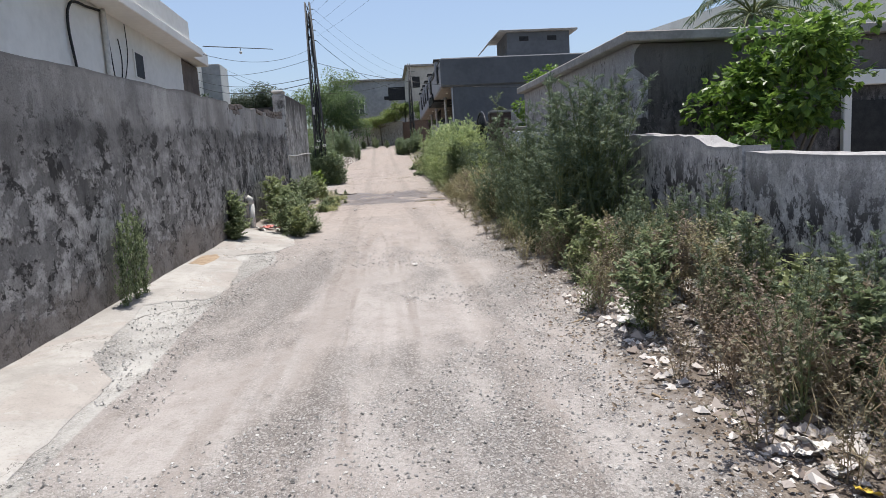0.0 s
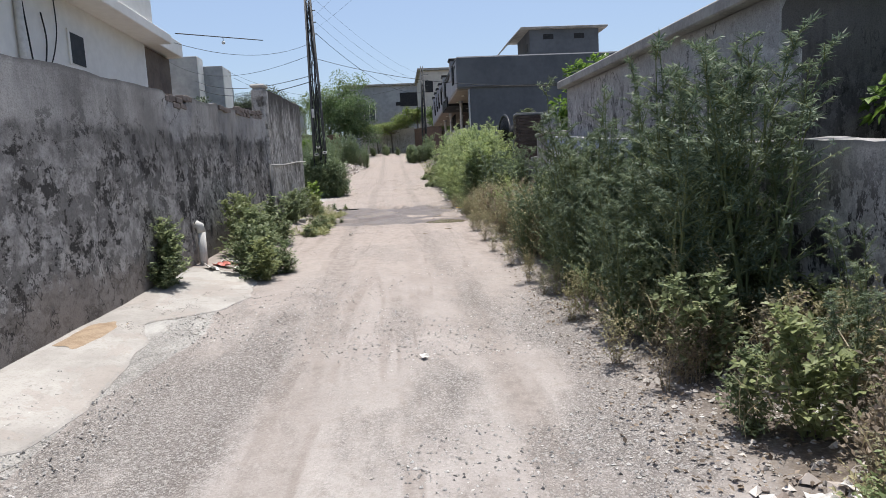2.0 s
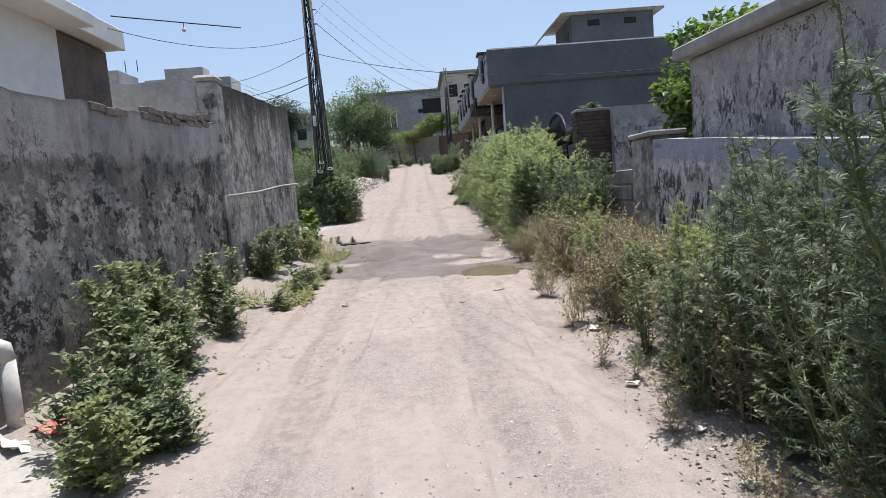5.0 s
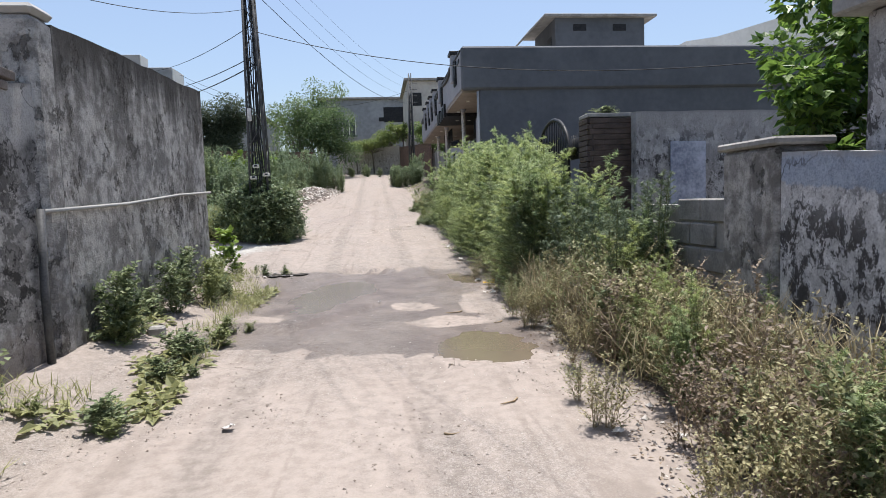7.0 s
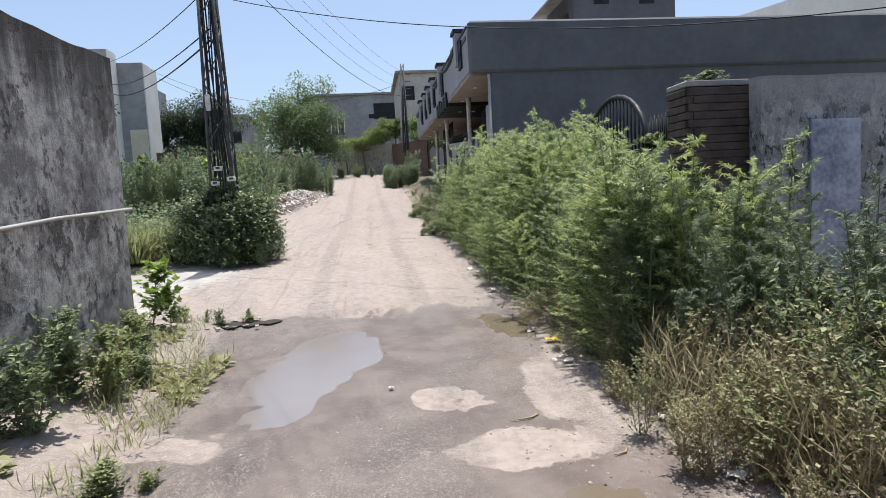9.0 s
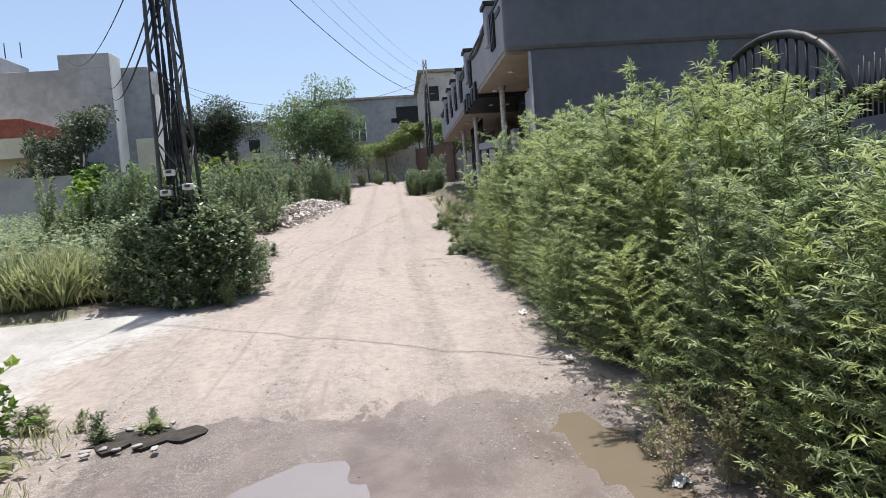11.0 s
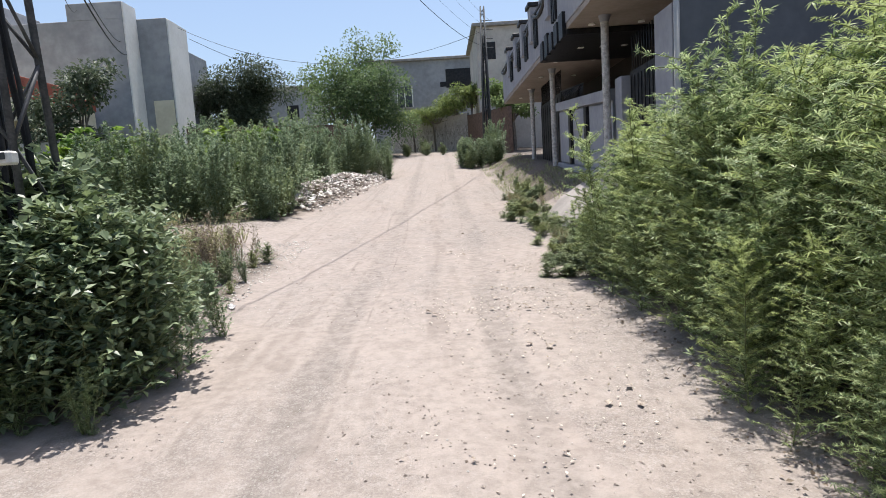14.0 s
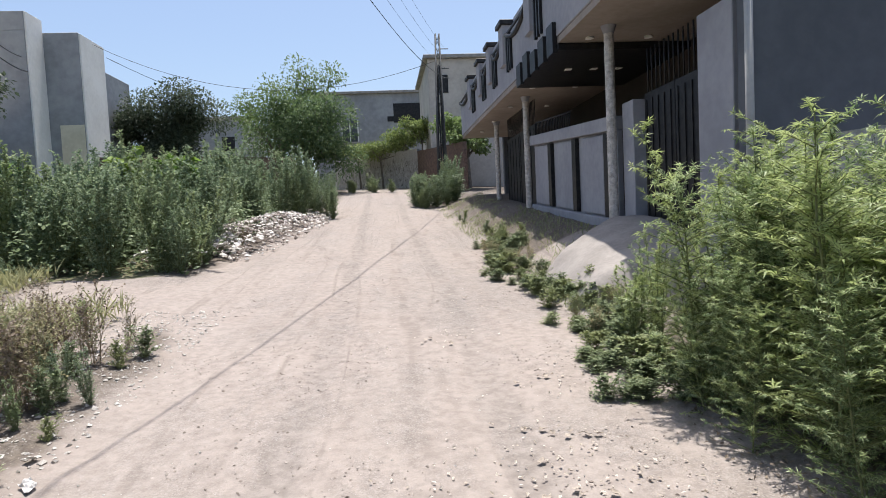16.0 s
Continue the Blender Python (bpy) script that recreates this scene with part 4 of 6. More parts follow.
windowed("far_house", -5.0, 6.0, 72.0, 84.0, 4.5, 12.5, [(-2.9, -1.65, 8.8, 10.5, 1), (-4.7, -3.6, 9.4, 11.5, 0), (1.2, 4.2, 10.2, 11.7, 0), (0.7, 1.2, 10.3, 10.7, 0)],
         "weathered grey two-storey house at the end of the lane")
windowed("far_house", -16.0, -11.0, 74.0, 84.0, 4.5, 11.2, [(-12.6, -11.6, 8.6, 9.8, 0)], "low grey house behind the trees")
windowed("corner_house", 2.9, 9.0, 58.0, 66.0, 4.0, 11.5, [(3.3, 4.0, 9.6, 10.6, 0)], "pale plastered corner house with a flat cornice", plain("beige_render", (0.40, 0.36, 0.32), (0.54, 0.50, 0.45), 0.7))
gb = thing("grey_block_house", pose(0, 0, 0), "tall unpainted grey cement house with stepped parapet", "house")
part("wall", box(-28.0, -14.0, 50.0, 60.0, 2.0, 10.95, 0.02), M_FARGREY, gb)
part("raised_parapet", box(-16.58, -14.0, 50.0, 51.2, 10.952, 11.72, 0.02), M_FARGREY, gb)
part("raised_parapet", box(-28.0, -19.7, 50.0, 53.0, 10.952, 11.9, 0.02), M_FARGREY, gb)
part("rear_parapet", box(-19.7, -16.6, 54.0, 54.3, 10.952, 11.9, 0.02), M_FARGREY, gb)
# main block and wing get white side faces against their grey fronts
part("side_strip", box(-13.998, -13.93, 50.02, 51.2, 2.0, 11.70, 0.01), M_WHITE, gb, "pale side face")
part("wing", box(-13.99, -12.52, 51.2, 53.4, 2.0, 11.2, 0.02), M_FARGREY, gb)
part("wing_side", box(-12.518, -12.45, 51.22, 53.4, 2.0, 11.15, 0.01), M_WHITE, gb, "pale side face")
part("cream_patch", box(-13.5, -12.53, 51.155, 51.196, 5.0, 7.3), M_CREAM, gb, "cream painted lower patch")
for x in (-19.2, -18.4, -20.5):
    tube("rebar", [(x, 50.1, 11.7), (x, 50.1, 12.5)], 0.03, M_STEEL, gb, 5)
rb = thing("red_trimmed_house", pose(0, 0, 0), "cream house with a red-clad parapet", "house")
part("wall", box(-26.0, -15.9, 45.0, 49.0, 2.0, 5.75), M_CREAM, rb)
part("slab", box(-26.5, -15.35, 44.0, 49.2, 5.752, 6.65, 0.02), M_CREAM, rb)
part("red_parapet", box(-26.5, -15.3, 43.95, 44.15, 6.652, 7.45, 0.02), M_REDTILE, rb)
part("red_parapet", box(-15.5, -15.3, 44.152, 49.25, 6.652, 7.45, 0.02), M_REDTILE, rb)
stained_wall("wall_field", (-14.0, 52.0), (-4.0, 52.6), 0.2, lambda s: 6.05 - 0.03 * s, M_BRICK, "dark old brick and plaster field wall", step=0.4)
stained_wall("wall_field_left", (-22, 42.5), (-12.8, 42.5), 0.2, lambda s: 4.75, M_CEMENT, "low grey cement field wall", step=0.5)
stained_wall("wall_far", (-3.2, 66.0), (2.2, 60.0), 0.2, lambda s: 6.75, M_PALEWALL, "pale plaster garden wall at the end of the lane", step=0.3, rows=10)
stained_wall("wall_far_right", (2.2, 60.0), (4.0, 53.0), 0.2, lambda s: 6.6 - 0.05 * s, M_BRICK, "brown garden wall with a gate", step=0.3, rows=10)
shed = thing("pale_gabled_house", pose(0, 0, 0), "pale painted house with a sloping roof edge", "house")
part("wall", box(17.4, 40.0, 42.0, 50.0, 1.0, 9.9), M_WHITE, shed)
bm = bmesh.new()
vs = [bm.verts.new(p) for p in ((17.2, 42.0, 9.902), (40.0, 42.0, 9.902), (40.0, 42.0, 14.0), (30.0, 42.0, 13.6), (19.0, 42.0, 10.55), (17.2, 42.0, 10.3))]
bm.faces.new(vs)
r = bmesh.ops.extrude_face_region(bm, geom=bm.faces[:])
bmesh.ops.translate(bm, vec=(0, 8, 0), verts=[e for e in r["geom"] if isinstance(e, bmesh.types.BMVert)])
bmesh.ops.recalc_face_normals(bm, faces=bm.faces)
part("gable", bm, M_WHITE, shed)

# ---- lattice poles and cables ----
def lattice_pole(x, y, z0, h, w0, w1, lean, label, step=0.55):
    root = thing("lattice_pole", pose(x, y, z0, 0, lean, 0), label, "utility pole", "lattice poles")
    for sx, sy in ((-1, -1), (1, -1), (1, 1), (-1, 1)):
        tube("leg", [(sx * w0 / 2, sy * w0 / 2, -0.3), (sx * w1 / 2, sy * w1 / 2, h)], 0.028, M_STEEL, root, 4)
    n = int(h / step)
    for i in range(n):
        za, zb = h * i / n, h * (i + 1) / n
        wa, wb = w0 + (w1 - w0) * za / h, w0 + (w1 - w0) * zb / h
        cs = lambda w: [(-w / 2, -w / 2), (w / 2, -w / 2), (w / 2, w / 2), (-w / 2, w / 2)]
        for k in range(4):
            a, b = cs(wa)[k], cs(wb)[(k + 1) % 4]
            if (i + k) % 2:
                a, b = cs(wa)[(k + 1) % 4], cs(wb)[k]
            tube("brace", [(*a, za), (*b, zb)], 0.013, M_STEEL, root, 4)
    return root


PZ = gz(-2.45, 25.0)
pole_a = lattice_pole(-2.45, 25.0, PZ, 7.15, 0.46, 0.17, -0.6, "tapered steel lattice utility pole wrapped in cables")
for k in range(9):
    a, r = k * 0.7, 0.06 + 0.02 * (k % 4)
    pts = []
    for i in range(16):
        z = 0.9 + i * 0.39
        s = 1 - 0.55 * z / 7.0
        pts.append(((r * math.cos(a) + 0.07 * wob(z, k, 0.9, 21)) * s * 1.6, (r * math.sin(a) + 0.07 * wob(z, k, 0.9, 22)) * s * 1.6, z))
    tube("hanging_cable", pts, 0.010 + 0.005 * (k % 3), M_CABLE, pole_a, 5)
for dx, dz in ((-0.09, 1.50), (-0.02, 1.76), (0.20, 1.56)):
    mb = part("meter_box", box(dx - 0.07, dx + 0.07, -0.34, -0.26, dz - 0.04, dz + 0.04, 0.012), M_PVC, pole_a, "dusty plastic meter box")
    part("meter_window", box(dx - 0.03, dx + 0.04, -0.348, -0.342, dz - 0.01, dz + 0.03), M_GLASS, mb)
part("plastic_scrap", box(-0.15, -0.06, -0.24, -0.2, 2.8, 3.1, 0.018), M_LITTER, pole_a, "torn white plastic scrap")
for i, z in enumerate((6.9, 6.5, 6.1, 5.7)):
    tube("insulator_arm", [(0, 0, z), (0.22, 0.05, z)], 0.02, M_STEEL, pole_a, 5)
PBZ = gz(2.55, 49.2)
pole_b = lattice_pole(2.55, 49.2, PBZ, 10.25 - PBZ, 0.42, 0.15, 0.4, "steel lattice utility pole in front of the far house", 0.5)
for k in range(7):
    a = k * 0.9
    tube("hanging_cable", [((0.10 + 0.02 * (k % 3)) * math.cos(a + 0.3 * wob(z, k, 0.7, 23)) * (1.25 - 0.11 * z), 0.12 * math.sin(a) * (1.25 - 0.11 * z), z) for z in np.linspace(0.2, 5.6, 12)], 0.022, M_CABLE, pole_b, 5)
for i in range(4):
    tube("insulator_arm", [(0, 0, 6.3 - i * 0.4), (0.45, 0.0, 6.3 - i * 0.4)], 0.02, M_STEEL, pole_b, 5)


def cable(p, q, sag, r=0.012, label="thin black overhead cable", n=18):
    pts = []
    for i in range(n + 1):
        t = i / n
        c = Vector(p).lerp(Vector(q), t)
        c.z -= sag * 4 * t * (1 - t)
        pts.append(c)
    return tagged(tube("cable", pts, r, M_CABLE, None, 4), label, "cable", "overhead cables")


TA, TB = Vector((-2.5, 25.0, PZ)), Vector((2.6, 49.2, PBZ))
for k, z in enumerate((6.9, 6.5, 6.1, 5.7)):
    cable(TA + Vector((0.2, 0, z)), TB + Vector((0.3, 0, 6.3 - 0.4 * k)), 0.5 + 0.1 * k, 0.009 if k == 3 else 0.004)
    cable(TA + Vector((-0.1, 0, z)), (6.5 + 0.5 * k, -4.0, 9.6 - 0.3 * k), 0.9 + 0.1 * k, 0.003)
cable((-2.5, 24.8, 6.15), (12.0, 15.4, 4.59), 1.19, 0.008, "black service cable sagging across the lane", 30)
cable(TA + Vector((0, 0, 4.3)), (-14.2, 50.0, 9.9), 0.5, 0.014, "black service cable to the tall grey house")
cable(TA + Vector((0, 0, 4.1)), (-14.0, 50.0, 9.3), 0.5, 0.018, "black service cable to the tall grey house")
cable(TA + Vector((0, 0, 5.4)), (-5.0, 17.6, 5.2), 0.4, 0.006, "black service cable to the white house")
cable(TA + Vector((0, 0, 5.0)), (-16.0, 49.9, 11.4), 0.9, 0.010, "thin service cable to the tall grey house")
cable((-4.85, 18.2, 5.45), (-3.35, 20.9, 5.86), 0.0, 0.012, "rigid dark rod carrying a lamp wire")
cable((-12.3, 52.0, 10.9), (2.6, 49.2, 9.2), 1.6, 0.010, "thin overhead cable to the far pole")
cable((-12.2, 53.0, 10.6), (-4.0, 72.0, 11.5), 1.2, 0.012, "thin overhead cable between the houses")

# ---- fittings on the left walls ----
pipe = tagged(tube("water_pipe", [(-2.29, 15.28, 2.13), (-2.29, 16.9, 2.19), (-2.29, 18.5, 2.30), (-2.29, 20.0, 2.36)], 0.017, M_CEMENT), "thin grey pipe running along the tall wall", "pipe")
tagged(tube("down_pipe", [(-2.30, 15.26, 0.85), (-2.30, 15.24, 1.5), (-2.30, 15.28, 2.15)], 0.03, M_STEEL), "dark rusty pipe at the wall joint", "pipe")
vent = thing("vent_pipe", pose(-2.37, 10.95, gz(-2.37, 10.95)), "short white plastic vent pipe with a capped elbow", "pipe")
tube("pipe", [(0, 0, -0.1), (0, 0, 0.46)], 0.05, M_PVC, vent, 10)
tube("elbow", [(0, 0, 0.44), (-0.01, -0.01, 0.52), (-0.06, -0.03, 0.55)], 0.056, M_PVC, vent, 10)
pl = thing("wall_pillar", pose(-2.46, 15.55, gz(-2.46, 15.55)), "cement-rendered pillar where the walls meet", "pillar")
with_drop(part("shaft", box(-0.14, 0.15, -0.15, 0.165, -0.1, 2.72, 0.05), M_WALL_B, pl), 3.6)
part("cap", box(-0.15, 0.16, -0.16, 0.175, 2.722, 2.80, 0.035), M_CEMENT, pl)
stump = thing("cement_stump", pose(-1.93, 16.45, gz(-1.93, 16.45)), "small rounded cement marker stump", "stump")
part("stump", box(-0.08, 0.07, -0.06, 0.06, -0.05, 0.10, 0.02), M_RIM, stump)
drain = thing("drain_hole", pose(-1.6, 20.5, gz(-1.6, 20.5)), "broken open drain slot edged with rubble", "drain")
bm = bmesh.new()
bmesh.ops.create_grid(bm, x_segments=24, y_segments=6, size=0.5)
for v in bm.verts:
    u = v.co.x
    v.co = Vector((u * 1.35, v.co.y * (0.20 + 0.55 * abs(noise.noise((u * 6, 1, 0)))) * (1 - 0.7 * (2 * u) ** 4) + 0.10 * noise.noise((u * 3.5, 7, 0)), 0.006 + 0.005 * noise.noise((u * 9, v.co.y * 9, 0))))
bmesh.ops.solidify(bm, geom=bm.faces[:], thickness=0.02)
# flat sheet on the ground, coloured near-black for the shade inside the drain
part("slot", bm, plain("drain_hole_shade", (0.016, 0.014, 0.012), (0.05, 0.042, 0.034), 14), drain)
me = None
for k in range(26):
    if me is None:
        ob = part("rubble", box(-0.06, 0.06, -0.05, 0.05, -0.03, 0.04, 0.02), M_RIM, drain)
        me = ob.data
    else:
        ob = link("rubble", me, drain)
    s_ = 0.2 + 0.6 * abs(wob(k * 1.7, 2, 3.1, 4))
    ob.matrix_basis = pose(0.75 * wob(k * 2.9, 5, 1.3, 2), 0.2 * (1 if k % 2 else -1) + 0.12 * wob(k, 0, 2.2, 2), 0.015, 20 * wob(k, 3, 1.9, 1), 0, k * 47) @ Matrix.Diagonal((s_ * 1.3, s_, s_ * 0.6, 1))
# bricks bared along the crumbled top
me = None
for y0, n, rows in ((10.5, 4, 2), (12.5, 3, 1), (13.4, 8, 2)):
    for r in range(rows):
        for k in range(n):
            if wob(k, r, 2.7, y0) > 0.38:
                continue
            if me is None:
                ob = part("brick", box(-0.05, 0.05, -0.105, 0.105, -0.033, 0.033, 0.006), M_OLDBRICK, wall_left)
                me = ob.data
            else:
                ob = link("brick", me, wall_left)
            y = y0 + k * 0.225 + r * 0.1
            ob.matrix_basis = pose(wall_x(y) - 0.035 + 0.03 * wob(k, y0, 5.1, 1), y, top_a(y + 5.0) - 0.005 + r * 0.07, 3 * wob(k, 1, 3.3, 2), 0, 6 * wob(k, r, 4.4, 3))

lamp = thing("hanging_bulb", pose(-4.1, 19.55, 5.515), "small bare bulb hanging from the rod", "lamp")
tube("cord", [(0, 0, 0.14), (0, 0, 0.02)], 0.008, M_CABLE, lamp, 4)
bm = bmesh.new()
bmesh.ops.create_icosphere(bm, subdivisions=2, radius=0.045)
part("bulb", bm, M_PVC, lamp)
# doorway frame in the yard beyond the low wall
df = thing("yard_door", pose(6.25, 7.74, 0.6), "pale framed dark doorway in the shed front", "door")
part("leaf", box(0.12, 0.75, 0.0, 0.03, 0.0, 1.55), M_DARK, df)
part("frame", box(0.0, 0.118, -0.03, 0.04, 0.0, 1.75, 0.01), M_WHITE, df)
part("frame", box(0.752, 0.87, -0.03, 0.04, 0.0, 1.75, 0.01), M_WHITE, df)
part("lintel", box(0.0, 0.87, -0.03, 0.04, 1.752, 1.95, 0.01), M_WHITE, df)

# ---- plants ----
def leaves(base, way, size, kind, seed):
    """Flat leaves at base points, pointing along way: palmate, oval or blade."""
    r = np.random.default_rng(seed)
    n = len(base)
    base, way = np.asarray(base, float), np.asarray(way, float)
    way /= np.linalg.norm(way, axis=1, keepdims=True) + 1e-9
    up = np.tile((0, 0, 1.0), (n, 1)) + r.normal(0, 0.35, (n, 3))
    side = np.cross(way, up)
    side /= np.linalg.norm(side, axis=1, keepdims=True) + 1e-9
    nor = np.cross(side, way)
    size = np.broadcast_to(np.asarray(size, float), (n,)) * r.uniform(0.7, 1.25, n)
    if kind == "palmate":
        spec = [(-78, 0.5, 0.085), (-40, 0.85, 0.085), (0, 1.0, 0.085), (40, 0.85, 0.085), (78, 0.5, 0.085)]
    elif kind == "oval":
        spec = [(0, 1.0, 0.30)]
    elif kind == "broad":
        spec = [(-48, 0.72, 0.30), (0, 1.0, 0.36), (48, 0.72, 0.30)]
    elif kind == "straw":
        spec = [(0, 1.0, 0.012)]
    else:
        spec = [(0, 1.0, 0.035)]
    V, F, o = [], [], 0
    for ang, ln, wd in spec:
        a = math.radians(ang)
        d = math.cos(a) * way + math.sin(a) * side
        s = -math.sin(a) * way + math.cos(a) * side
        L = (size * ln)[:, None]
        droop = nor * L * -r.uniform(0.02, 0.30, (n, 1))
        m = base + d * L * 0.42 + nor * L * 0.04
        V += [base, m - s * L * wd, base + d * L + droop, m + s * L * wd]
        i = np.arange(n)
        F.append(np.stack([o + i, o + n + i, o + 2 * n + i, o + 3 * n + i], -1))
        o += 4 * n
    return np.concatenate(V), np.concatenate(F)


def plant_meshes(kind, height, spread, branches, per, leaf, size, mat_leaf, mat_stem, seed, up=0.7, low=0.1, taper=0.9, stem_r=0.012):
    """Stem and foliage meshes of one plant."""
    r = np.random.default_rng(seed)
    chunks, B, W, joints = [], [], [], []
    top = np.array((r.normal(0, 0.06) * height, r.normal(0, 0.06) * height, height))
    line = [np.array((0, 0, -0.05)), top * 0.35 + r.normal(0, 0.015, 3), top * 0.7 + r.normal(0, 0.02, 3), top]
    chunks.append(tube_data(line, [stem_r, stem_r * 0.8, stem_r * 0.5, stem_r * 0.2], 5))

    def along(t):
        k = min(2, int(t * 3))
        return line[k] + (line[k + 1] - line[k]) * (t * 3 - k)

    for b in range(branches):
        t = low + (1 - low) * (b + r.uniform(0, 0.9)) / branches
        t = min(t, 0.98)
        joints.append(t)
        a = b * 2.4 + r.uniform(-0.5, 0.5)
        ln = spread * (1 - taper * max(0.0, t - 0.25) / 0.75) * r.uniform(0.7, 1.15)
        p0 = along(t)
        d = np.array((math.cos(a), math.sin(a), up * r.uniform(0.6, 1.3)))
        d /= np.linalg.norm(d)
        p1 = p0 + d * ln * 0.55
        p2 = p0 + d * ln + np.array((0, 0, -0.04 * ln))
        chunks.append(tube_data([p0, p1, p2], [stem_r * 0.45, stem_r * 0.3, stem_r * 0.12], 4))
        for q in range(per):
            u = (q + r.uniform(0.2, 1.0)) / per
            p = p0 + (p1 - p0) * (u / 0.55) if u < 0.55 else p1 + (p2 - p1) * (u - 0.55) / 0.45
            w = d * 0.5 + np.array((r.normal(0, 0.8), r.normal(0, 0.8), r.normal(0.05, 0.45)))
            B.append(p), W.append(w)
    for q in range(per * 2):
        B.append(along(r.uniform(0.75, 1.0))), W.append(np.array((r.normal(0, 1), r.normal(0, 1), r.uniform(0.0, 0.9))))
    sv, sf = merge(chunks)
    for b, at in enumerate(joints):                    # knit each branch to the main stem
        o = 20 + b * 12
        sf.append((o, o + 1, min(3, int(round(at * 3))) * 5))
    lv, lf = leaves(B, W, size, leaf, seed + 5)
    return sv, sf, lv, lf


def clump(stems, **kw):
    """Several leaning stems of uneven height that share one root."""
    r = np.random.default_rng(kw["seed"] + 900)
    V, F, A, B, o, p = [], [], [], [], 0, 0
    for i in range(stems):
        a = dict(kw)
        a["seed"], a["height"] = kw["seed"] + 31 * i, kw["height"] * r.uniform(0.5, 1.0)
        sv, sf, lv, lf = plant_meshes(**a)
        t, lean = i * 2.4 + r.uniform(-0.4, 0.4), r.uniform(0.05, 0.34) * math.sqrt(i / stems)
        d = np.array((math.cos(t), math.sin(t), 0.0))
        for src, out in ((np.asarray(sv, float), V), (np.asarray(lv, float), A)):
            out.append(src + d * (0.03 + lean * np.maximum(src[:, 2:3], 0.0)))
        F += [tuple(int(j) + o for j in q) for q in sf]
        B.append(np.asarray(lf) + p)
        o += len(sv)
        p += len(lv)
        if i:
            F.append((0, 1, o - len(sv)))
    return np.concatenate(V), F, np.concatenate(A), np.concatenate(B)


SHARED = {}


def plant_kind(key, name, label, variants, category, group="", **kw):
    """Builds a few variants of a plant far below as templates; plant() then sets copies out."""
    SHARED[key] = []
    for i in range(variants):
        a = dict(kw)
        a["seed"] = kw["seed"] + i * 17
        ml, ms = a["mat_leaf"], a["mat_stem"]
        sv, sf, lv, lf = clump(**a) if "stems" in a else plant_meshes(**a)
        me1 = bpy.data.meshes.new("stem")
        me1.from_pydata([tuple(map(float, p)) for p in sv], [], [tuple(map(int, q)) for q in sf])
        me1.materials.append(ms)
        me2 = bpy.data.meshes.new("foliage")
        me2.from_pydata(lv.tolist(), [], lf.tolist())
        me2.materials.append(ml)
        SHARED[key].append((me1, me2, name, label, category, group))


def plant(key, x, y, s=1.0, sz=None, z=None, label=""):
    me1, me2, name, lab, cat, grp = SHARED[key][int(rng.integers(len(SHARED[key])))]
    root = thing(name, pose(x, y, (float(ground_h(x, y)) if z is None else z) - 0.02, rng.normal(0, 4), rng.normal(0, 4), rng.uniform(0, 360)) @ Matrix.Diagonal((s, s, sz or s, 1)), label or lab, cat, grp)
    link("stem", me1, root)
    link("foliage", me2, root)
    return root


plant_kind("hemp", "hemp_plant", "tall green hemp plant with fingered leaves beside the lane", 6, "hemp plant", "hemp hedge",
           kind="palmate", height=2.15, spread=0.40, branches=19, per=9, leaf="palmate", size=0.072, mat_leaf=M_HEMP, mat_stem=M_STEM, seed=11, up=0.9, taper=0.72, low=0.03, stems=5)
plant_kind("hempfull", "hemp_plant", "bushy green hemp plant with fingered leaves beside the lane", 5, "hemp plant", "hemp hedge",
           kind="palmate", height=1.95, spread=0.66, branches=56, per=15, leaf="palmate", size=0.068, mat_leaf=M_HEMP, mat_stem=M_STEM, seed=711, up=0.55, taper=0.45, low=0.02)
plant_kind("hempdark", "grey_hemp_plant", "tall grey-green hemp plant growing against the wall", 4, "hemp plant", "hemp by the wall",
           kind="palmate", height=2.1, spread=0.40, branches=17, per=8, leaf="palmate", size=0.068, mat_leaf=M_HEMP_DARK, mat_stem=M_STEM, seed=51, up=0.9, taper=0.7, low=0.03, stems=5)
plant_kind("dry", "dry_weed", "half-dried brownish weed with thin stems", 5, "weed", "dry roadside weeds",
           kind="oval", height=0.85, spread=0.30, branches=12, per=9, leaf="oval", size=0.035, mat_leaf=M_DRY, mat_stem=M_DRYSTEM, seed=91, up=1.3, taper=0.5, stem_r=0.004, low=0.05, stems=6)
plant_kind("dead", "withered_weed", "withered dark weed with hanging dead leaves", 4, "weed", "withered roadside weeds",
           kind="oval", height=0.8, spread=0.28, branches=9, per=6, leaf="oval", size=0.036, mat_leaf=M_DEADLEAF, mat_stem=M_DRYSTEM, seed=311, up=1.4, taper=0.5, stem_r=0.004, low=0.08, stems=5)
plant_kind("weed", "roadside_weed", "leafy green weed clump at the wall foot", 5, "weed", "green roadside weeds",
           kind="oval", height=0.72, spread=0.26, branches=13, per=10, leaf="oval", size=0.052, mat_leaf=M_WEED, mat_stem=M_STEM, seed=131, up=0.9, taper=0.6, stem_r=0.005, low=0.02, stems=7)
plant_kind("wisp", "tall_field_weed", "tall bluish-green field weed with narrow leaves", 6, "weed", "tall field weeds",
           kind="blade", height=1.7, spread=0.6, branches=44, per=14, leaf="oval", size=0.085, mat_leaf=M_WISP, mat_stem=M_STEM, seed=171, up=1.0, taper=0.7, low=0.01)
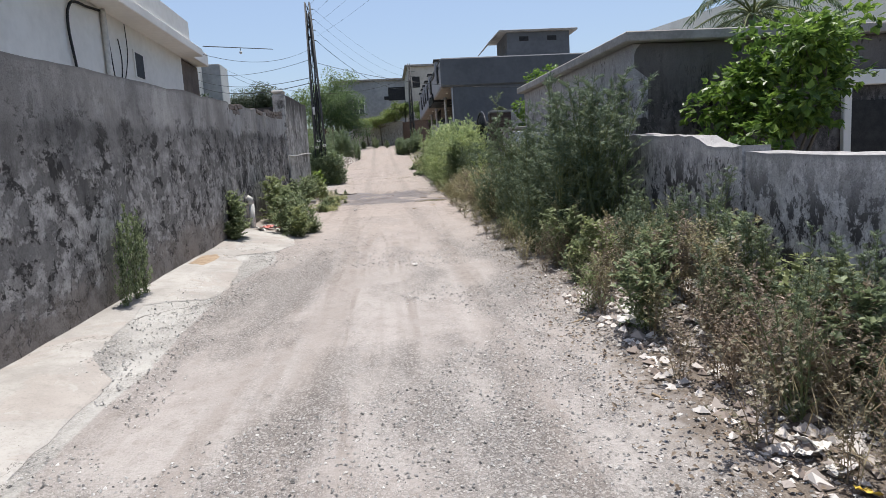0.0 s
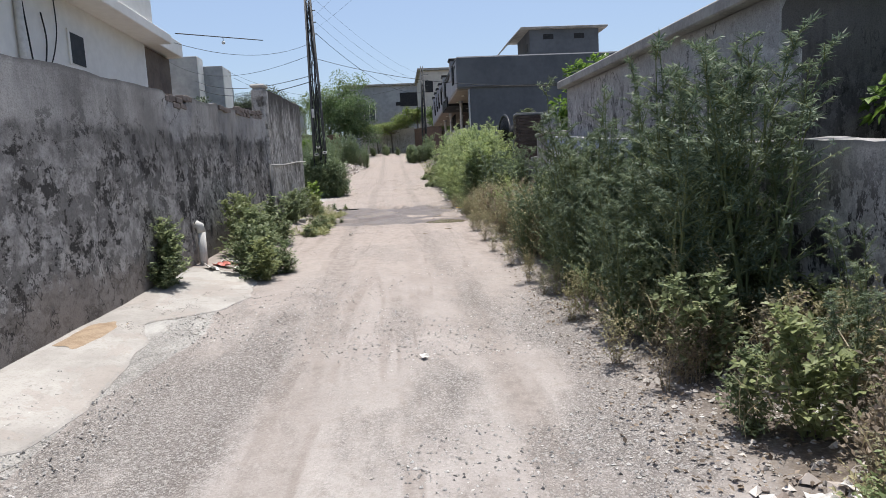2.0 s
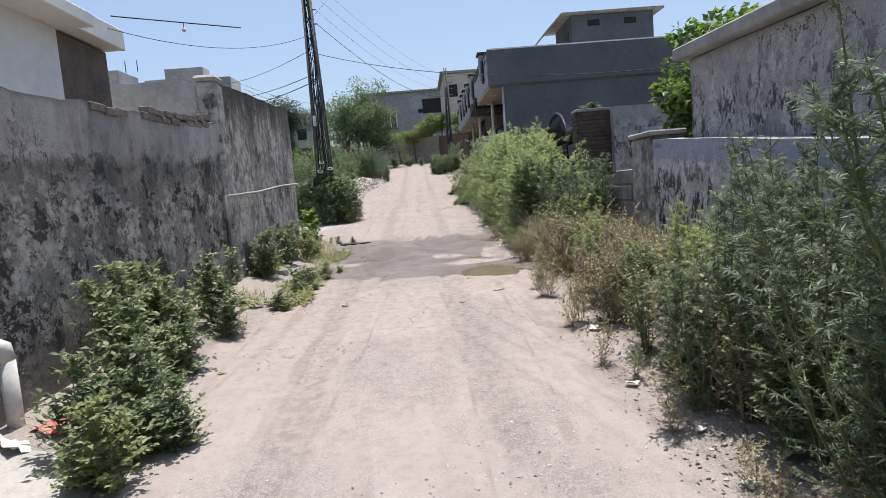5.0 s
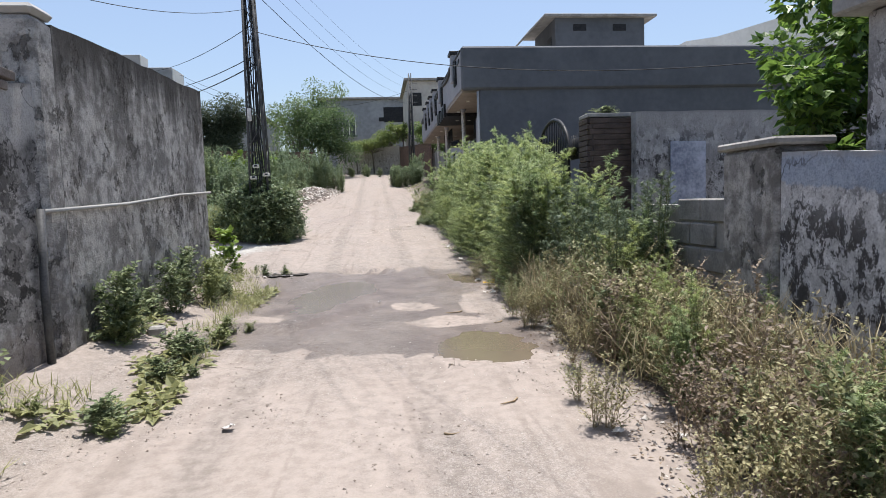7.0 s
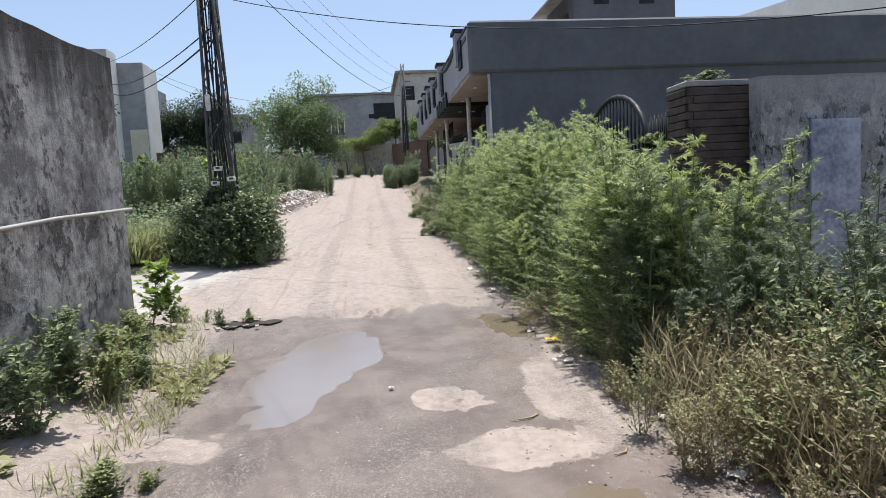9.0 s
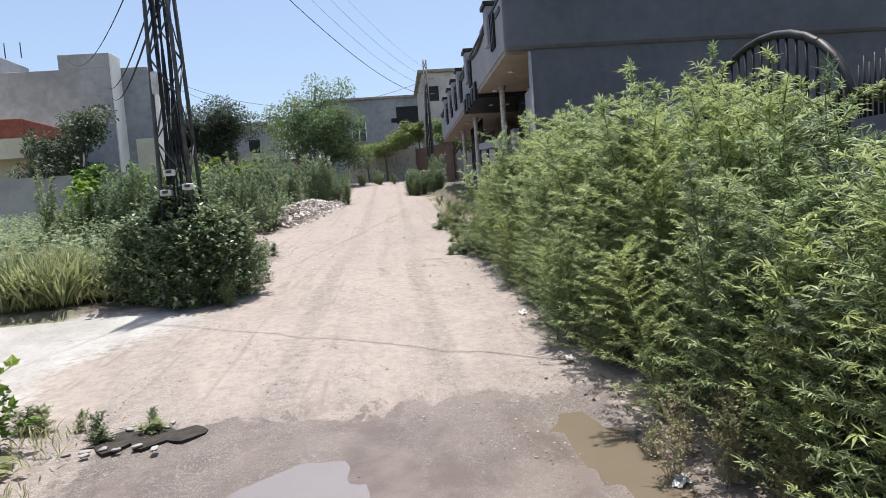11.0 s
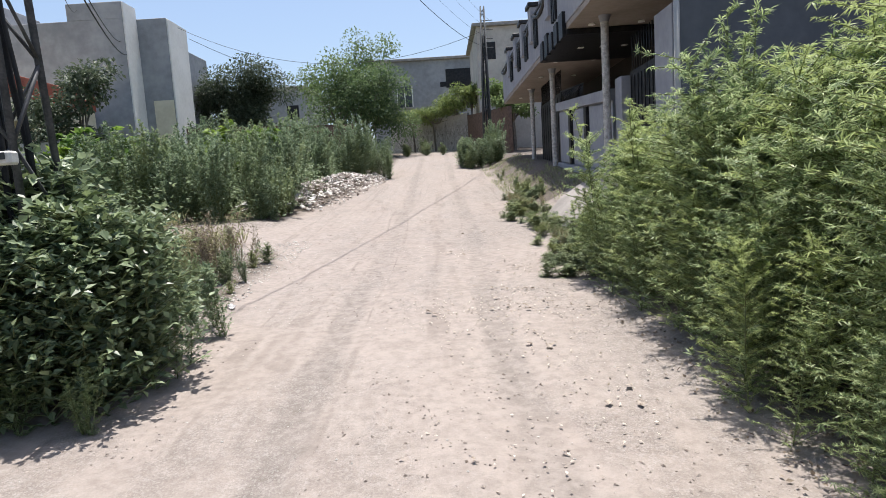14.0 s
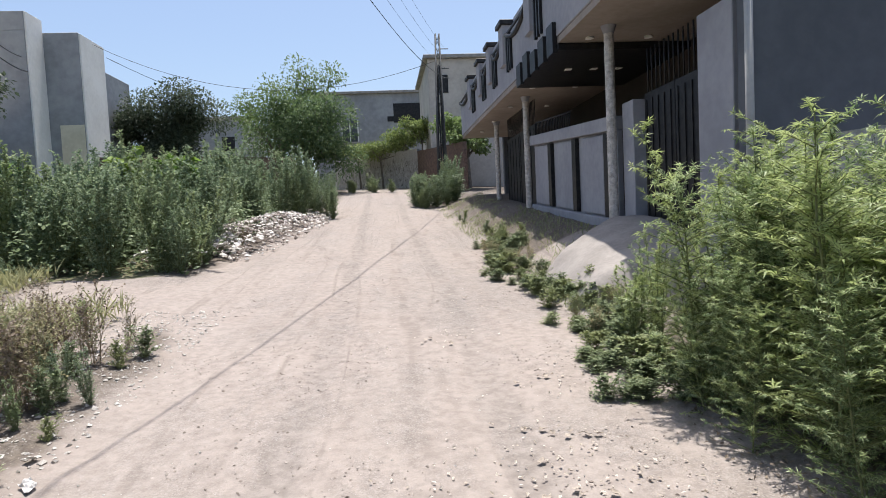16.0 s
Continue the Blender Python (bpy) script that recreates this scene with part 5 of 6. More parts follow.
plant_kind("plume", "tall_field_weed", "tall feathery grey-green field weed with upright plumes", 6, "weed", "tall field weeds",
           kind="blade", height=1.9, spread=0.30, branches=26, per=9, leaf="oval", size=0.054, mat_leaf=M_WISP, mat_stem=M_STEM, seed=191, up=1.6, taper=0.75, low=0.03, stem_r=0.007, stems=9)
plant_kind("bush", "pole_bush", "dense dark green bush at the pole's foot", 3, "bush", "bushes at the pole",
           kind="oval", height=1.35, spread=0.6, branches=60, per=13, leaf="oval", size=0.085, mat_leaf=M_BUSH, mat_stem=M_STEM, seed=211, up=0.6, taper=0.5, low=0.01)


def tree(x, y, z0, h, r, label, mat, seed, n=5200, leaf=0.2, kind="oval", trunk_r=0.16, squash=0.8, low=0.3, name="tree", full=0.36):
    rr = np.random.default_rng(seed)
    root = thing(name, pose(x, y, z0), label, "tree")
    chunks, tips = [], []
    fork = np.array((rr.normal(0, 0.1), rr.normal(0, 0.1), h * low))
    chunks.append(tube_data([(0, 0, -0.2), fork * 0.5, fork], [trunk_r * 1.2, trunk_r, trunk_r * 0.8], 8))
    for k in range(9):
        a = k * 2.4 + rr.uniform(-0.4, 0.4)
        q = np.array((math.cos(a) * r * rr.uniform(0.3, 0.8), math.sin(a) * r * rr.uniform(0.3, 0.8), h * rr.uniform(low + 0.22, 0.93)))
        mid = fork + (q - fork) * 0.5 + rr.normal(0, 0.12 * r, 3)
        chunks.append(tube_data([fork, mid, q], [trunk_r * 0.5, trunk_r * 0.3, trunk_r * 0.1], 5))
        for j in range(4):
            tip = q + rr.normal(0, 0.3, 3) * np.array((r, r, r * squash))
            chunks.append(tube_data([mid + (q - mid) * rr.uniform(0.2, 1), tip], [trunk_r * 0.14, trunk_r * 0.05], 4))
            tips.append(tip)
        tips.append(q)
    sv, sf = merge(chunks)
    pydata("trunk", sv, sf, M_BARK, root)
    tips = np.array(tips)
    c = tips[rr.integers(len(tips), size=n)]
    off = rr.normal(0, 1, (n, 3))
    off /= np.linalg.norm(off, axis=1, keepdims=True)
    B = c + off * (rr.uniform(0, 1, (n, 1)) ** 0.45) * np.array((full * r, full * r, 0.9 * full * r * squash))
    W = off + rr.normal(0, 0.6, (n, 3)) + np.array((0, 0, -0.15))
    lv, lf = leaves(B, W, leaf, kind, seed + 3)
    ob = pydata("crown", lv, lf, mat, root)
    return root


def fill(key, n, xr, yr, srange, edge=None):
    for _ in range(n):
        y = rng.uniform(*yr)
        x = rng.uniform(*(edge(y) if edge else xr))
        s = rng.uniform(*srange)
        plant(key, x, y, s, s * rng.uniform(0.85, 1.1))


# right-hand hemp: tall dark clump by the shed, dip, then the long hedge
fill("hempdark", 24, (2.0, 2.85), (6.8, 9.2), (0.85, 1.1))
fill("hempdark", 18, (1.95, 2.85), (9.0, 11.6), (0.6, 0.8))
fill("hempdark", 24, (1.75, 2.2), (6.6, 12.0), (0.35, 0.6))
fill("hempdark", 12, (1.9, 2.9), (4.6, 6.8), (0.35, 0.58))
fill("hemp", 16, (2.05, 2.9), (10.6, 12.9), (0.36, 0.6))
fill("hempfull", 18, (2.15, 2.95), (17.2, 20.5), (0.62, 0.85))
fill("hempdark", 20, (2.15, 2.95), (16.9, 19.8), (0.7, 0.95))
fill("hempdark", 16, (2.3, 2.95), (15.5, 17.2), (0.55, 0.8))
fill("hemp", 20, (2.15, 2.95), (16.9, 20.5), (0.7, 1.0))
fill("hempfull", 58, (2.2, 3.2), (20.0, 26.0), (0.86, 1.04))
fill("hemp", 26, (2.3, 3.2), (20.0, 26.0), (0.9, 1.15))
fill("hempfull", 60, (2.0, 2.45), (17.2, 28.0), (0.42, 0.85))
fill("hempfull", 26, (1.8, 2.1), (20.5, 27.5), (0.3, 0.5))
fill("hemp", 5, (2.4, 2.9), (15.6, 16.9), (0.5, 0.7))
fill("dry", 44, (1.95, 2.95), (14.8, 17.0), (0.6, 1.1))
fill("dead", 16, (2.1, 2.95), (14.8, 17.0), (0.7, 1.1))
fill("hempfull", 30, (2.2, 3.3), (25.6, 28.2), (0.62, 0.9))
fill("hemp", 5, (2.1, 2.4), (25.5, 27.8), (0.85, 1.0))
# dry, low weeds near the start and by the block wall
fill("dead", 84, (1.6, 2.95), (0.9, 6.5), (0.4, 0.85))
fill("dead", 60, (1.75, 2.95), (0.9, 3.8), (0.35, 0.8))
fill("hempdark", 12, (2.0, 2.95), (1.6, 4.4), (0.2, 0.4))
fill("dry", 30, (1.5, 2.9), (3.6, 7.5), (0.45, 0.9))
fill("weed", 22, (1.75, 2.9), (2.6, 7.5), (0.55, 1.05))
fill("hempdark", 18, (1.85, 2.95), (2.4, 6.0), (0.28, 0.48))
fill("dry", 22, (1.8, 2.9), (10.0, 13.0), (0.6, 1.05))
fill("dry", 34, (2.0, 2.95), (12.0, 15.0), (0.45, 0.9))
fill("hemp", 12, (2.1, 2.9), (12.4, 15.4), (0.28, 0.46))
fill("weed", 10, (1.95, 2.8), (12.4, 15.6), (0.5, 0.9))
fill("dead", 24, (1.9, 2.9), (12.0, 15.6), (0.6, 1.1))
fill("weed", 10, (1.95, 2.85), (9.8, 12.0), (0.7, 1.1))
fill("dry", 34, (1.7, 2.1), (15.0, 20.0), (0.3, 0.6))
fill("dry", 20, (1.5, 1.9), (6.0, 15.0), (0.3, 0.6))
# left wall foot
for x, y, s in ((-2.68, 10.3, 1.05), (-2.74, 10.5, 0.9), (-1.95, 10.9, 1.0), (-1.5, 10.4, 0.85), (-2.1, 11.9, 1.2), (-1.7, 11.2, 0.95), (-1.35, 10.8, 0.7), (-2.35, 13.0, 1.35), (-2.2, 13.9, 1.15),
                (-2.4, 12.4, 1.25), (-1.95, 12.5, 0.9), (-1.6, 14.5, 0.6), (-1.55, 15.4, 0.5), (-1.5, 15.9, 0.7), (-1.75, 16.3, 0.6), (-1.25, 16.2, 0.5), (-1.4, 16.8, 0.5), (-2.6, 17.1, 1.4), (-2.55, 17.3, 1.1), (-2.45, 18.4, 1.35),
                (-2.2, 18.9, 1.15), (-2.6, 19.3, 1.3), (-2.3, 19.8, 1.0), (-2.05, 19.2, 0.7), (-2.5, 14.6, 0.9), (-2.6, 15.2, 0.6), (-2.5, 20.6, 0.8)):
    x, y = beside_wall(x, y)
    s *= 1.0 if y < 14.0 else 0.72
    plant("weed", x, y, s * (1.6 if x > -1.75 and y > 12.5 else 1.05), s * (0.85 if x > -1.75 and y > 12.5 else 1.0))
    plant("weed", x + rng.uniform(-0.2, 0.25), y + rng.uniform(-0.3, 0.3), s * 0.75, s * 0.5)
for y, h in ((5.65, 1.15), (5.9, 1.35), (6.1, 1.0)):
    plant("weed", wall_x(y) + 0.14, y, 0.42, h, None, "narrow dark weed growing up the wall foot")
for k in range(7):
    plant("weed", rng.uniform(-2.2, -1.25), 20.6 + rng.normal(0, 0.07), rng.uniform(0.2, 0.42), rng.uniform(0.12, 0.3), None, "small weed growing out of the broken drain")
# field weeds
fill("wisp", 14, (-9.5, -3.5), (34.3, 38.3), (0.5, 0.9))
fill("plume", 66, (-9.5, -3.5), (34.3, 38.3), (0.85, 1.3))
fill("plume", 14, (-4.2, -3.3), (34.2, 36.5), (0.5, 0.95))
fill("wisp", 8, (-9.5, -2.6), (40.5, 47.5), (0.9, 1.3))
fill("plume", 74, (-9.5, -2.6), (40.5, 47.5), (0.85, 1.4))
fill("plume", 9, (-2.6, -1.6), (44.0, 47.5), (0.5, 0.9))
fill("plume", 40, (-10.0, -4.2), (26.5, 33.8), (0.16, 0.34))
fill("wisp", 20, (-9.0, -3.1), (25.6, 29.4), (0.22, 0.42))
fill("weed", 26, (-3.9, -2.9), (25.4, 28.6), (0.5, 0.9))
fill("wisp", 14, (-14.0, -6.6), (29.0, 34.0), (0.3, 0.5))
for k in range(16):
    plant("bush", rng.uniform(1.3, 2.9), rng.uniform(46.2, 48.6), rng.uniform(0.7, 1.0), rng.uniform(0.6, 0.95), None, "dark green bush at the far pole's foot")
fill("plume", 16, (1.1, 2.9), (45.9, 47.6), (0.5, 0.8))
fill("plume", 8, (2.3, 3.0), (47.5, 49.0), (0.7, 1.0))
fill("dry", 14, (-3.4, -2.2), (27.6, 29.6), (0.5, 0.8))
fill("dead", 16, (-3.6, -2.3), (27.8, 30.4), (0.6, 0.95))
fill("weed", 12, (-3.8, -2.2), (26.8, 30.0), (0.35, 0.6))
fill("dead", 14, (-4.0, -3.2), (36.5, 40.5), (0.5, 0.8))
fill("weed", 16, (-7.5, -3.6), (25.5, 29.0), (0.5, 0.8))
fill("weed", 8, (-2.6, -2.0), (26.0, 28.0), (0.25, 0.45))
for _ in range(120):
    y = rng.uniform(27.6, 36.0)
    x, q = 2.0 + 0.22 * math.sin(y * 1.3) + rng.normal(0, 0.2), rng.uniform(0.35, 0.8)
    plant("weed", x, y, q, q * rng.uniform(0.35, 0.6), None, "low sprawling green weed on the lane's verge")
fill("dry", 24, (1.8, 2.6), (29.0, 36.0), (0.25, 0.45))
fill("hemp", 14, (1.95, 2.4), (26.8, 29.0), (0.3, 0.5))
fill("weed", 12, (1.9, 2.6), (34.0, 43.0), (0.3, 0.6))
fill("hempfull", 9, (2.4, 3.2), (26.4, 27.9), (0.5, 0.72))
fill("weed", 10, (-1.8, 0.9), (56.0, 60.0), (0.8, 1.4))
fill("hemp", 7, (-2.4, -1.7), (24.3, 24.9), (0.18, 0.3))
fill("wisp", 9, (-1.95, -1.55), (24.8, 26.6), (0.25, 0.4))
fill("plume", 9, (-2.8, -2.05), (25.8, 28.4), (0.2, 0.36))
# young broad-leaved saplings
plant_kind("sapling", "sapling", "bright green broad-leaved sapling among the weeds", 3, "sapling", "field saplings",
           kind="broad", height=0.9, spread=0.5, branches=18, per=8, leaf="broad", size=0.12, mat_leaf=M_FIG, mat_stem=M_STEM, seed=611, up=0.9, taper=0.5, low=0.15)
for x, y, s in ((-2.25, 20.15, 0.75), (-2.1, 20.3, 0.5), (-6.3, 40.0, 2.3), (-8.2, 37.2, 2.2), (-9.6, 38.5, 2.4), (-4.9, 38.0, 2.1), (-11.2, 40.0, 2.3), (-9.0, 36.0, 1.9), (3.62, 20.4, 0.5)):
    plant("sapling", x, y, s)
plant("weed", 3.95, 19.62, 0.9, 0.25, gz(4.05, 19.62) + 2.47, "creeper spreading over the brick pier's cap")
for y, q in ((20.05, 0.55), (20.3, 0.45), (20.55, 0.4)):
    plant("weed", 3.57, y, q, 0.2, gz(3.56, y) + 1.88, "bright creeper trailing over the gate's spikes")
# bush round the pole
for k in range(40):
    a, r = k * 2.4, 0.86 * math.sqrt((k + 0.5) / 40)
    plant("hemp" if k % 5 == 0 else "bush", -2.52 + r * math.cos(a), 25.08 + 0.75 * r * math.sin(a), 0.55 if k % 5 == 0 else 1.12 - 0.42 * r + 0.12 * wob(k, 0, 3.7, 4))


# ---- grass, leaf litter, gravel and rubble ----
def scatter_leaves(name, n, xr, yr, h, size, mat, kind, label, seed, keep=None):
    r = np.random.default_rng(seed)
    x, y = r.uniform(*xr, n), r.uniform(*yr, n)
    if keep:
        k = keep(x, y, r)
        x, y = x[k], y[k]
    n = len(x)
    B = np.stack([x, y, ground_h(x, y) + r.uniform(0.0, 1.0, n) ** 1.5 * h + 0.01], -1)
    W = np.stack([r.normal(0, 1, n), r.normal(0, 1, n), r.normal(2.0 if kind in ("blade", "straw") else 0.1, 0.35, n)], -1)
    lv, lf = leaves(B, W, size, kind, seed + 1)
    ob = pydata(name, lv, lf, mat)
    return tagged(ob, label, name.replace("_", " "), kind="stuff")


def chunks(name, n, xr, yr, size, mat, label, seed, keep=None, lift=None, flat=0.6):
    """Loose angular stones joined into one mesh."""
    r = np.random.default_rng(seed)
    x, y = r.uniform(*xr, n), r.uniform(*yr, n)
    if keep:
        k = keep(x, y, r)
        x, y = x[k], y[k]
    n = len(x)
    z = ground_h(x, y) + (lift(x, y) if lift else 0.0)
    s = size[0] + (size[1] - size[0]) * r.uniform(0, 1, n) ** 2.2
    corner = np.array([(1, 0, 0), (0, 1, 0), (-1, 0, 0), (0, -1, 0), (0, 0, 1), (0, 0, -1)], float)
    V = corner[None] * r.uniform(0.55, 1.2, (n, 6, 1)) + r.normal(0, 0.18, (n, 6, 3))
    V[:, :, 2] *= flat
    a = r.uniform(0, 6.28, n)
    c, q = np.cos(a)[:, None], np.sin(a)[:, None]
    X, Y = V[:, :, 0] * c - V[:, :, 1] * q, V[:, :, 0] * q + V[:, :, 1] * c
    V = np.stack([X, Y, V[:, :, 2]], -1) * s[:, None, None] + np.stack([x, y, z + s * 0.2], -1)[:, None]
    tri_ = np.array([(0, 1, 4), (1, 2, 4), (2, 3, 4), (3, 0, 4), (1, 0, 5), (2, 1, 5), (3, 2, 5), (0, 3, 5)])
    F = (np.arange(n)[:, None, None] * 6 + tri_[None]).reshape(-1, 3)
    return tagged(pydata(name, V.reshape(-1, 3), F, mat), label, name.replace("_", " "), kind="stuff")


def patchy(s, lim, seed):
    return lambda x, y, r: np.array([wob(a, b, s, seed) + 0.25 * wob(a, b, s * 4, seed + 1) > lim for a, b in zip(x, y)])


k_r = Mat("mixed_rubble")
M_RUBBLE = k_r.done(k_r.mix(k_r.ramp(k_r.island(), 0.15, 0.8), (0.24, 0.20, 0.175), (0.66, 0.62, 0.58)), 0.85, 0, 0.2)
chunks("gravel", 40000, (-1.9, 1.8), (0.6, 11.5), (0.004, 0.013), M_GRAVEL, "loose grey gravel on the dirt lane", 401, lambda x, y, r: patchy(0.7, 0.04, 31)(x, y, r) & (y < 4.5 + 7.0 * r.uniform(0, 1, len(y)) ** 1.5), None, 0.75)
chunks("gravel", 4500, (-1.9, 1.9), (0.6, 34.0), (0.003, 0.010), M_STONE, "small pale pebbles on the dirt lane", 402, patchy(0.9, 0.0, 37), None, 0.75)
chunks("road_edge_stones", 9000, (1.1, 3.0), (0.6, 16.0), (0.005, 0.028), M_STONE, "pale rubble stones under the roadside weeds", 403, lambda x, y, r: x > 1.25 + 0.03 * y + r.uniform(-0.1, 0.5, len(x)), None, 0.8)
k_c = Mat("dirt_clods")
M_CLOD = k_c.done(k_c.mix(k_c.island(), (0.19, 0.155, 0.132), (0.43, 0.375, 0.335)), 0.95, 0, 0.1)
chunks("dirt_clods", 22000, (-1.9, 1.9), (12.0, 36.0), (0.003, 0.013), M_CLOD, "crumbled dry dirt clods on the lane", 421, patchy(0.8, 0.05, 47), None, 0.6)
chunks("gravel", 3800, (-2.2, -1.4), (1.5, 9.5), (0.004, 0.012), M_GRAVEL, "loose gravel over the broken cement edge", 422, patchy(1.3, -0.05, 53), lambda x, y: 0.008, 0.7)
mound = lambda x, y: 0.46 * np.exp(-(((x + 3.3 - (y - 39) * 0.13) / 0.7) ** 2 + ((y - 39.5) / 4.0) ** 4))
chunks("rubble_heap", 8500, (-5.0, -1.7), (35.6, 46.0), (0.012, 0.075), M_RUBBLE, "heap of white rubble and refuse beside the lane", 404,
       lambda x, y, r: np.abs(x + 3.3 - (y - 39) * 0.13) < 0.85 + r.normal(0, 0.18, len(x)), mound, 0.7)
chunks("rubble_heap", 1200, (-8.5, -5.6), (33.2, 35.4), (0.02, 0.10), M_RUBBLE, "low strip of white rubble in the field", 405, None, None, 0.5)
chunks("refuse_stones", 2200, (1.5, 3.0), (1.2, 5.2), (0.012, 0.06), M_RUBBLE, "white rubble lumps among the withered weeds", 407, None, None, 0.7)
chunks("roadside_litter_stones", 1800, (-2.9, -1.9), (26.5, 31.5), (0.004, 0.026), M_STONE, "pale stones by the field edge", 406)
scatter_leaves("leaf_litter", 24000, (1.0, 3.0), (0.6, 28.0), 0.02, 0.032, M_DEADLEAF, "oval", "brown fallen leaves along the road edge", 411, lambda x, y, r: x > 1.0 + 0.045 * np.minimum(y, 16) + r.exponential(0.25, len(x)) - 0.1)
scatter_leaves("field_grass", 26000, (-14.0, -3.0), (24.7, 34.0), 0.1, 0.30, M_GRASS, "blade", "pale green field grass", 412, lambda x, y, r: ~((x > -5.2) & (y > 31.2)))
scatter_leaves("field_undergrowth", 60000, (-14.0, -3.2), (25.0, 50.0), 0.9, 0.10, M_WISP, "oval", "mixed low field undergrowth", 413, lambda x, y, r: ~((x > -5.4) & (y > 29.5) & (y < 34.2)) & ((y > 34) | (r.uniform(0, 1, len(x)) < 0.35)))
M_STRAWGRASS = leafy("straw_grass", (0.22, 0.18, 0.105), (0.42, 0.36, 0.23), (0.28, 0.28, 0.15), 0.3)
scatter_leaves("dry_grass", 9500, (1.85, 2.98), (12.6, 17.2), 0.45, 0.26, M_STRAWGRASS, "straw", "tall straw-coloured dry grass by the block wall", 416, patchy(1.6, -0.05, 61))
scatter_leaves("dry_grass", 3500, (1.7, 2.98), (1.0, 7.0), 0.3, 0.22, M_STRAWGRASS, "straw", "tufts of dry grass in the refuse strip", 417, patchy(1.8, 0.1, 67))
scatter_leaves("field_grass", 5000, (-5.0, -3.3), (24.6, 27.0), 0.25, 0.5, M_GRASS, "blade", "tall yellowish grass beside the bush", 418, patchy(1.2, -0.25, 68))
scatter_leaves("verge_grass", 5000, (-2.4, -1.2), (12.0, 20.4), 0.05, 0.10, M_GRASS, "oval", "low green ground plants at the wall foot", 419, patchy(1.0, 0.16, 69))
scatter_leaves("verge_grass", 6000, (-2.8, -1.2), (13.5, 20.6), 0.03, 0.13, M_GRASS, "blade", "short grass at the wall foot", 414, patchy(1.1, 0.12, 41))
scatter_leaves("verge_grass", 7000, (1.9, 3.4), (29.0, 45.0), 0.03, 0.12, M_GRASS, "blade", "short dry grass strip before the porch", 415, patchy(0.8, -0.15, 43))
# trees
tree(-5.8, 58.6, gz(0, 58), 7.1, 2.5, "airy green tree behind the field wall", M_TREE, 3, 9000, 0.17, low=0.2, full=0.4)
tree(-3.9, 57.0, gz(0, 57), 4.9, 2.3, "dense green tree behind the tall weeds", M_TREE, 5, 20000, 0.15, low=0.08, full=0.5)
tree(-12.0, 58.0, gz(0, 58), 4.9, 2.05, "round dark green tree by the grey house", M_OLIVE, 9, 36000, 0.16, squash=0.85, low=0.06, full=0.58)
tree(-13.6, 44.0, 2.8, 4.6, 1.7, "bluish dark tree beside the red-trimmed house", M_OLIVE, 13, 6000, 0.18, low=0.1)
tree(4.75, 6.7, 0.5, 2.4, 0.85, "broad-leaved fig tree with bright leaves behind the wall", M_FIG, 21, 3000, 0.105, "broad", 0.06, 0.8, 0.15, "fig_tree")
tree(4.35, 14.9, 0.8, 3.0, 0.75, "broad-leaved tree hanging over the pillar", M_FIG, 25, 4000, 0.105, "broad", 0.06, 1.0, 0.2, "fig_tree")
tree(4.5, 55.0, gz(3, 54), 3.9, 1.3, "shrubby tree over the garden wall", M_TREE, 31, 6000, 0.18, low=0.45, squash=0.6)
for x, y, h, r, seed in ((-1.3, 62.3, 2.9, 1.4, 35), (0.1, 61.6, 3.1, 1.7, 36), (1.5, 60.9, 3.6, 1.7, 37), (2.4, 60.2, 4.2, 1.2, 38)):
    tree(x, y, gz(0, 60), h, r, "bright vine trained over the garden wall", M_VINE, seed, 3000, 0.14, low=0.62, squash=0.42, trunk_r=0.06)


def palm(x, y, z0, h, label):
    root = thing("palm_tree", pose(x, y, z0), label, "tree")
    tube("trunk", [(0, 0, -0.2), (0.05, 0, h * 0.5), (0, 0.1, h)], [0.22, 0.19, 0.2], M_BARK, root, 10)
    rr = np.random.default_rng(77)
    for k in range(26):
        a, el = k * 2.4, rr.uniform(-0.2, 1.1)
        L = rr.uniform(2.2, 2.9)
        pts = [Vector((math.cos(a) * L * t * math.cos(el) , math.sin(a) * L * t * math.cos(el), h + L * (math.sin(el) * t - 0.75 * t * t))) for t in np.linspace(0, 1, 8)]
        B, W = [], []
        for t in np.linspace(0.12, 1, 42):
            i = min(6, int(t * 7))
            p = pts[i].lerp(pts[i + 1], t * 7 - i)
            d = (pts[i + 1] - pts[i]).normalized()
            s = d.cross(Vector((0, 0, 1))).normalized()
            for sg in (-1, 1):
                B.append(p), W.append(d * 0.7 + s * sg + Vector((0, 0, -0.25)))
        lv, lf = leaves(B, W, 0.42, "blade", 500 + k)
        fr = pydata("frond", lv, lf, M_PALM, root)
        tube("rib", pts, [0.03 - 0.003 * i for i in range(8)], M_STEM, fr, 4)
    return root


palm(9.3, 14.5, 0.7, 4.2, "date palm with drooping feathery fronds")


# ---- litter ----
def scrap(seed, size, crumple=0.35):
    """A torn, crumpled sheet with thickness."""
    r = np.random.default_rng(seed)
    bm = bmesh.new()
    bmesh.ops.create_grid(bm, x_segments=6, y_segments=5, size=0.5)
    for v in bm.verts:
        a = Vector((v.co.x, v.co.y, 0))
        k = 1.0 + 0.35 * noise.noise((a.x * 2.3 + seed, a.y * 2.3, 0.3))
        v.co = Vector((a.x * k * size * 1.25, a.y * k * size * 0.85, abs(crumple * size * (noise.noise((a.x * 3.1, a.y * 3.1, seed * 1.3)) + 0.35))))
    bmesh.ops.solidify(bm, geom=bm.faces[:], thickness=0.003)
    return bm


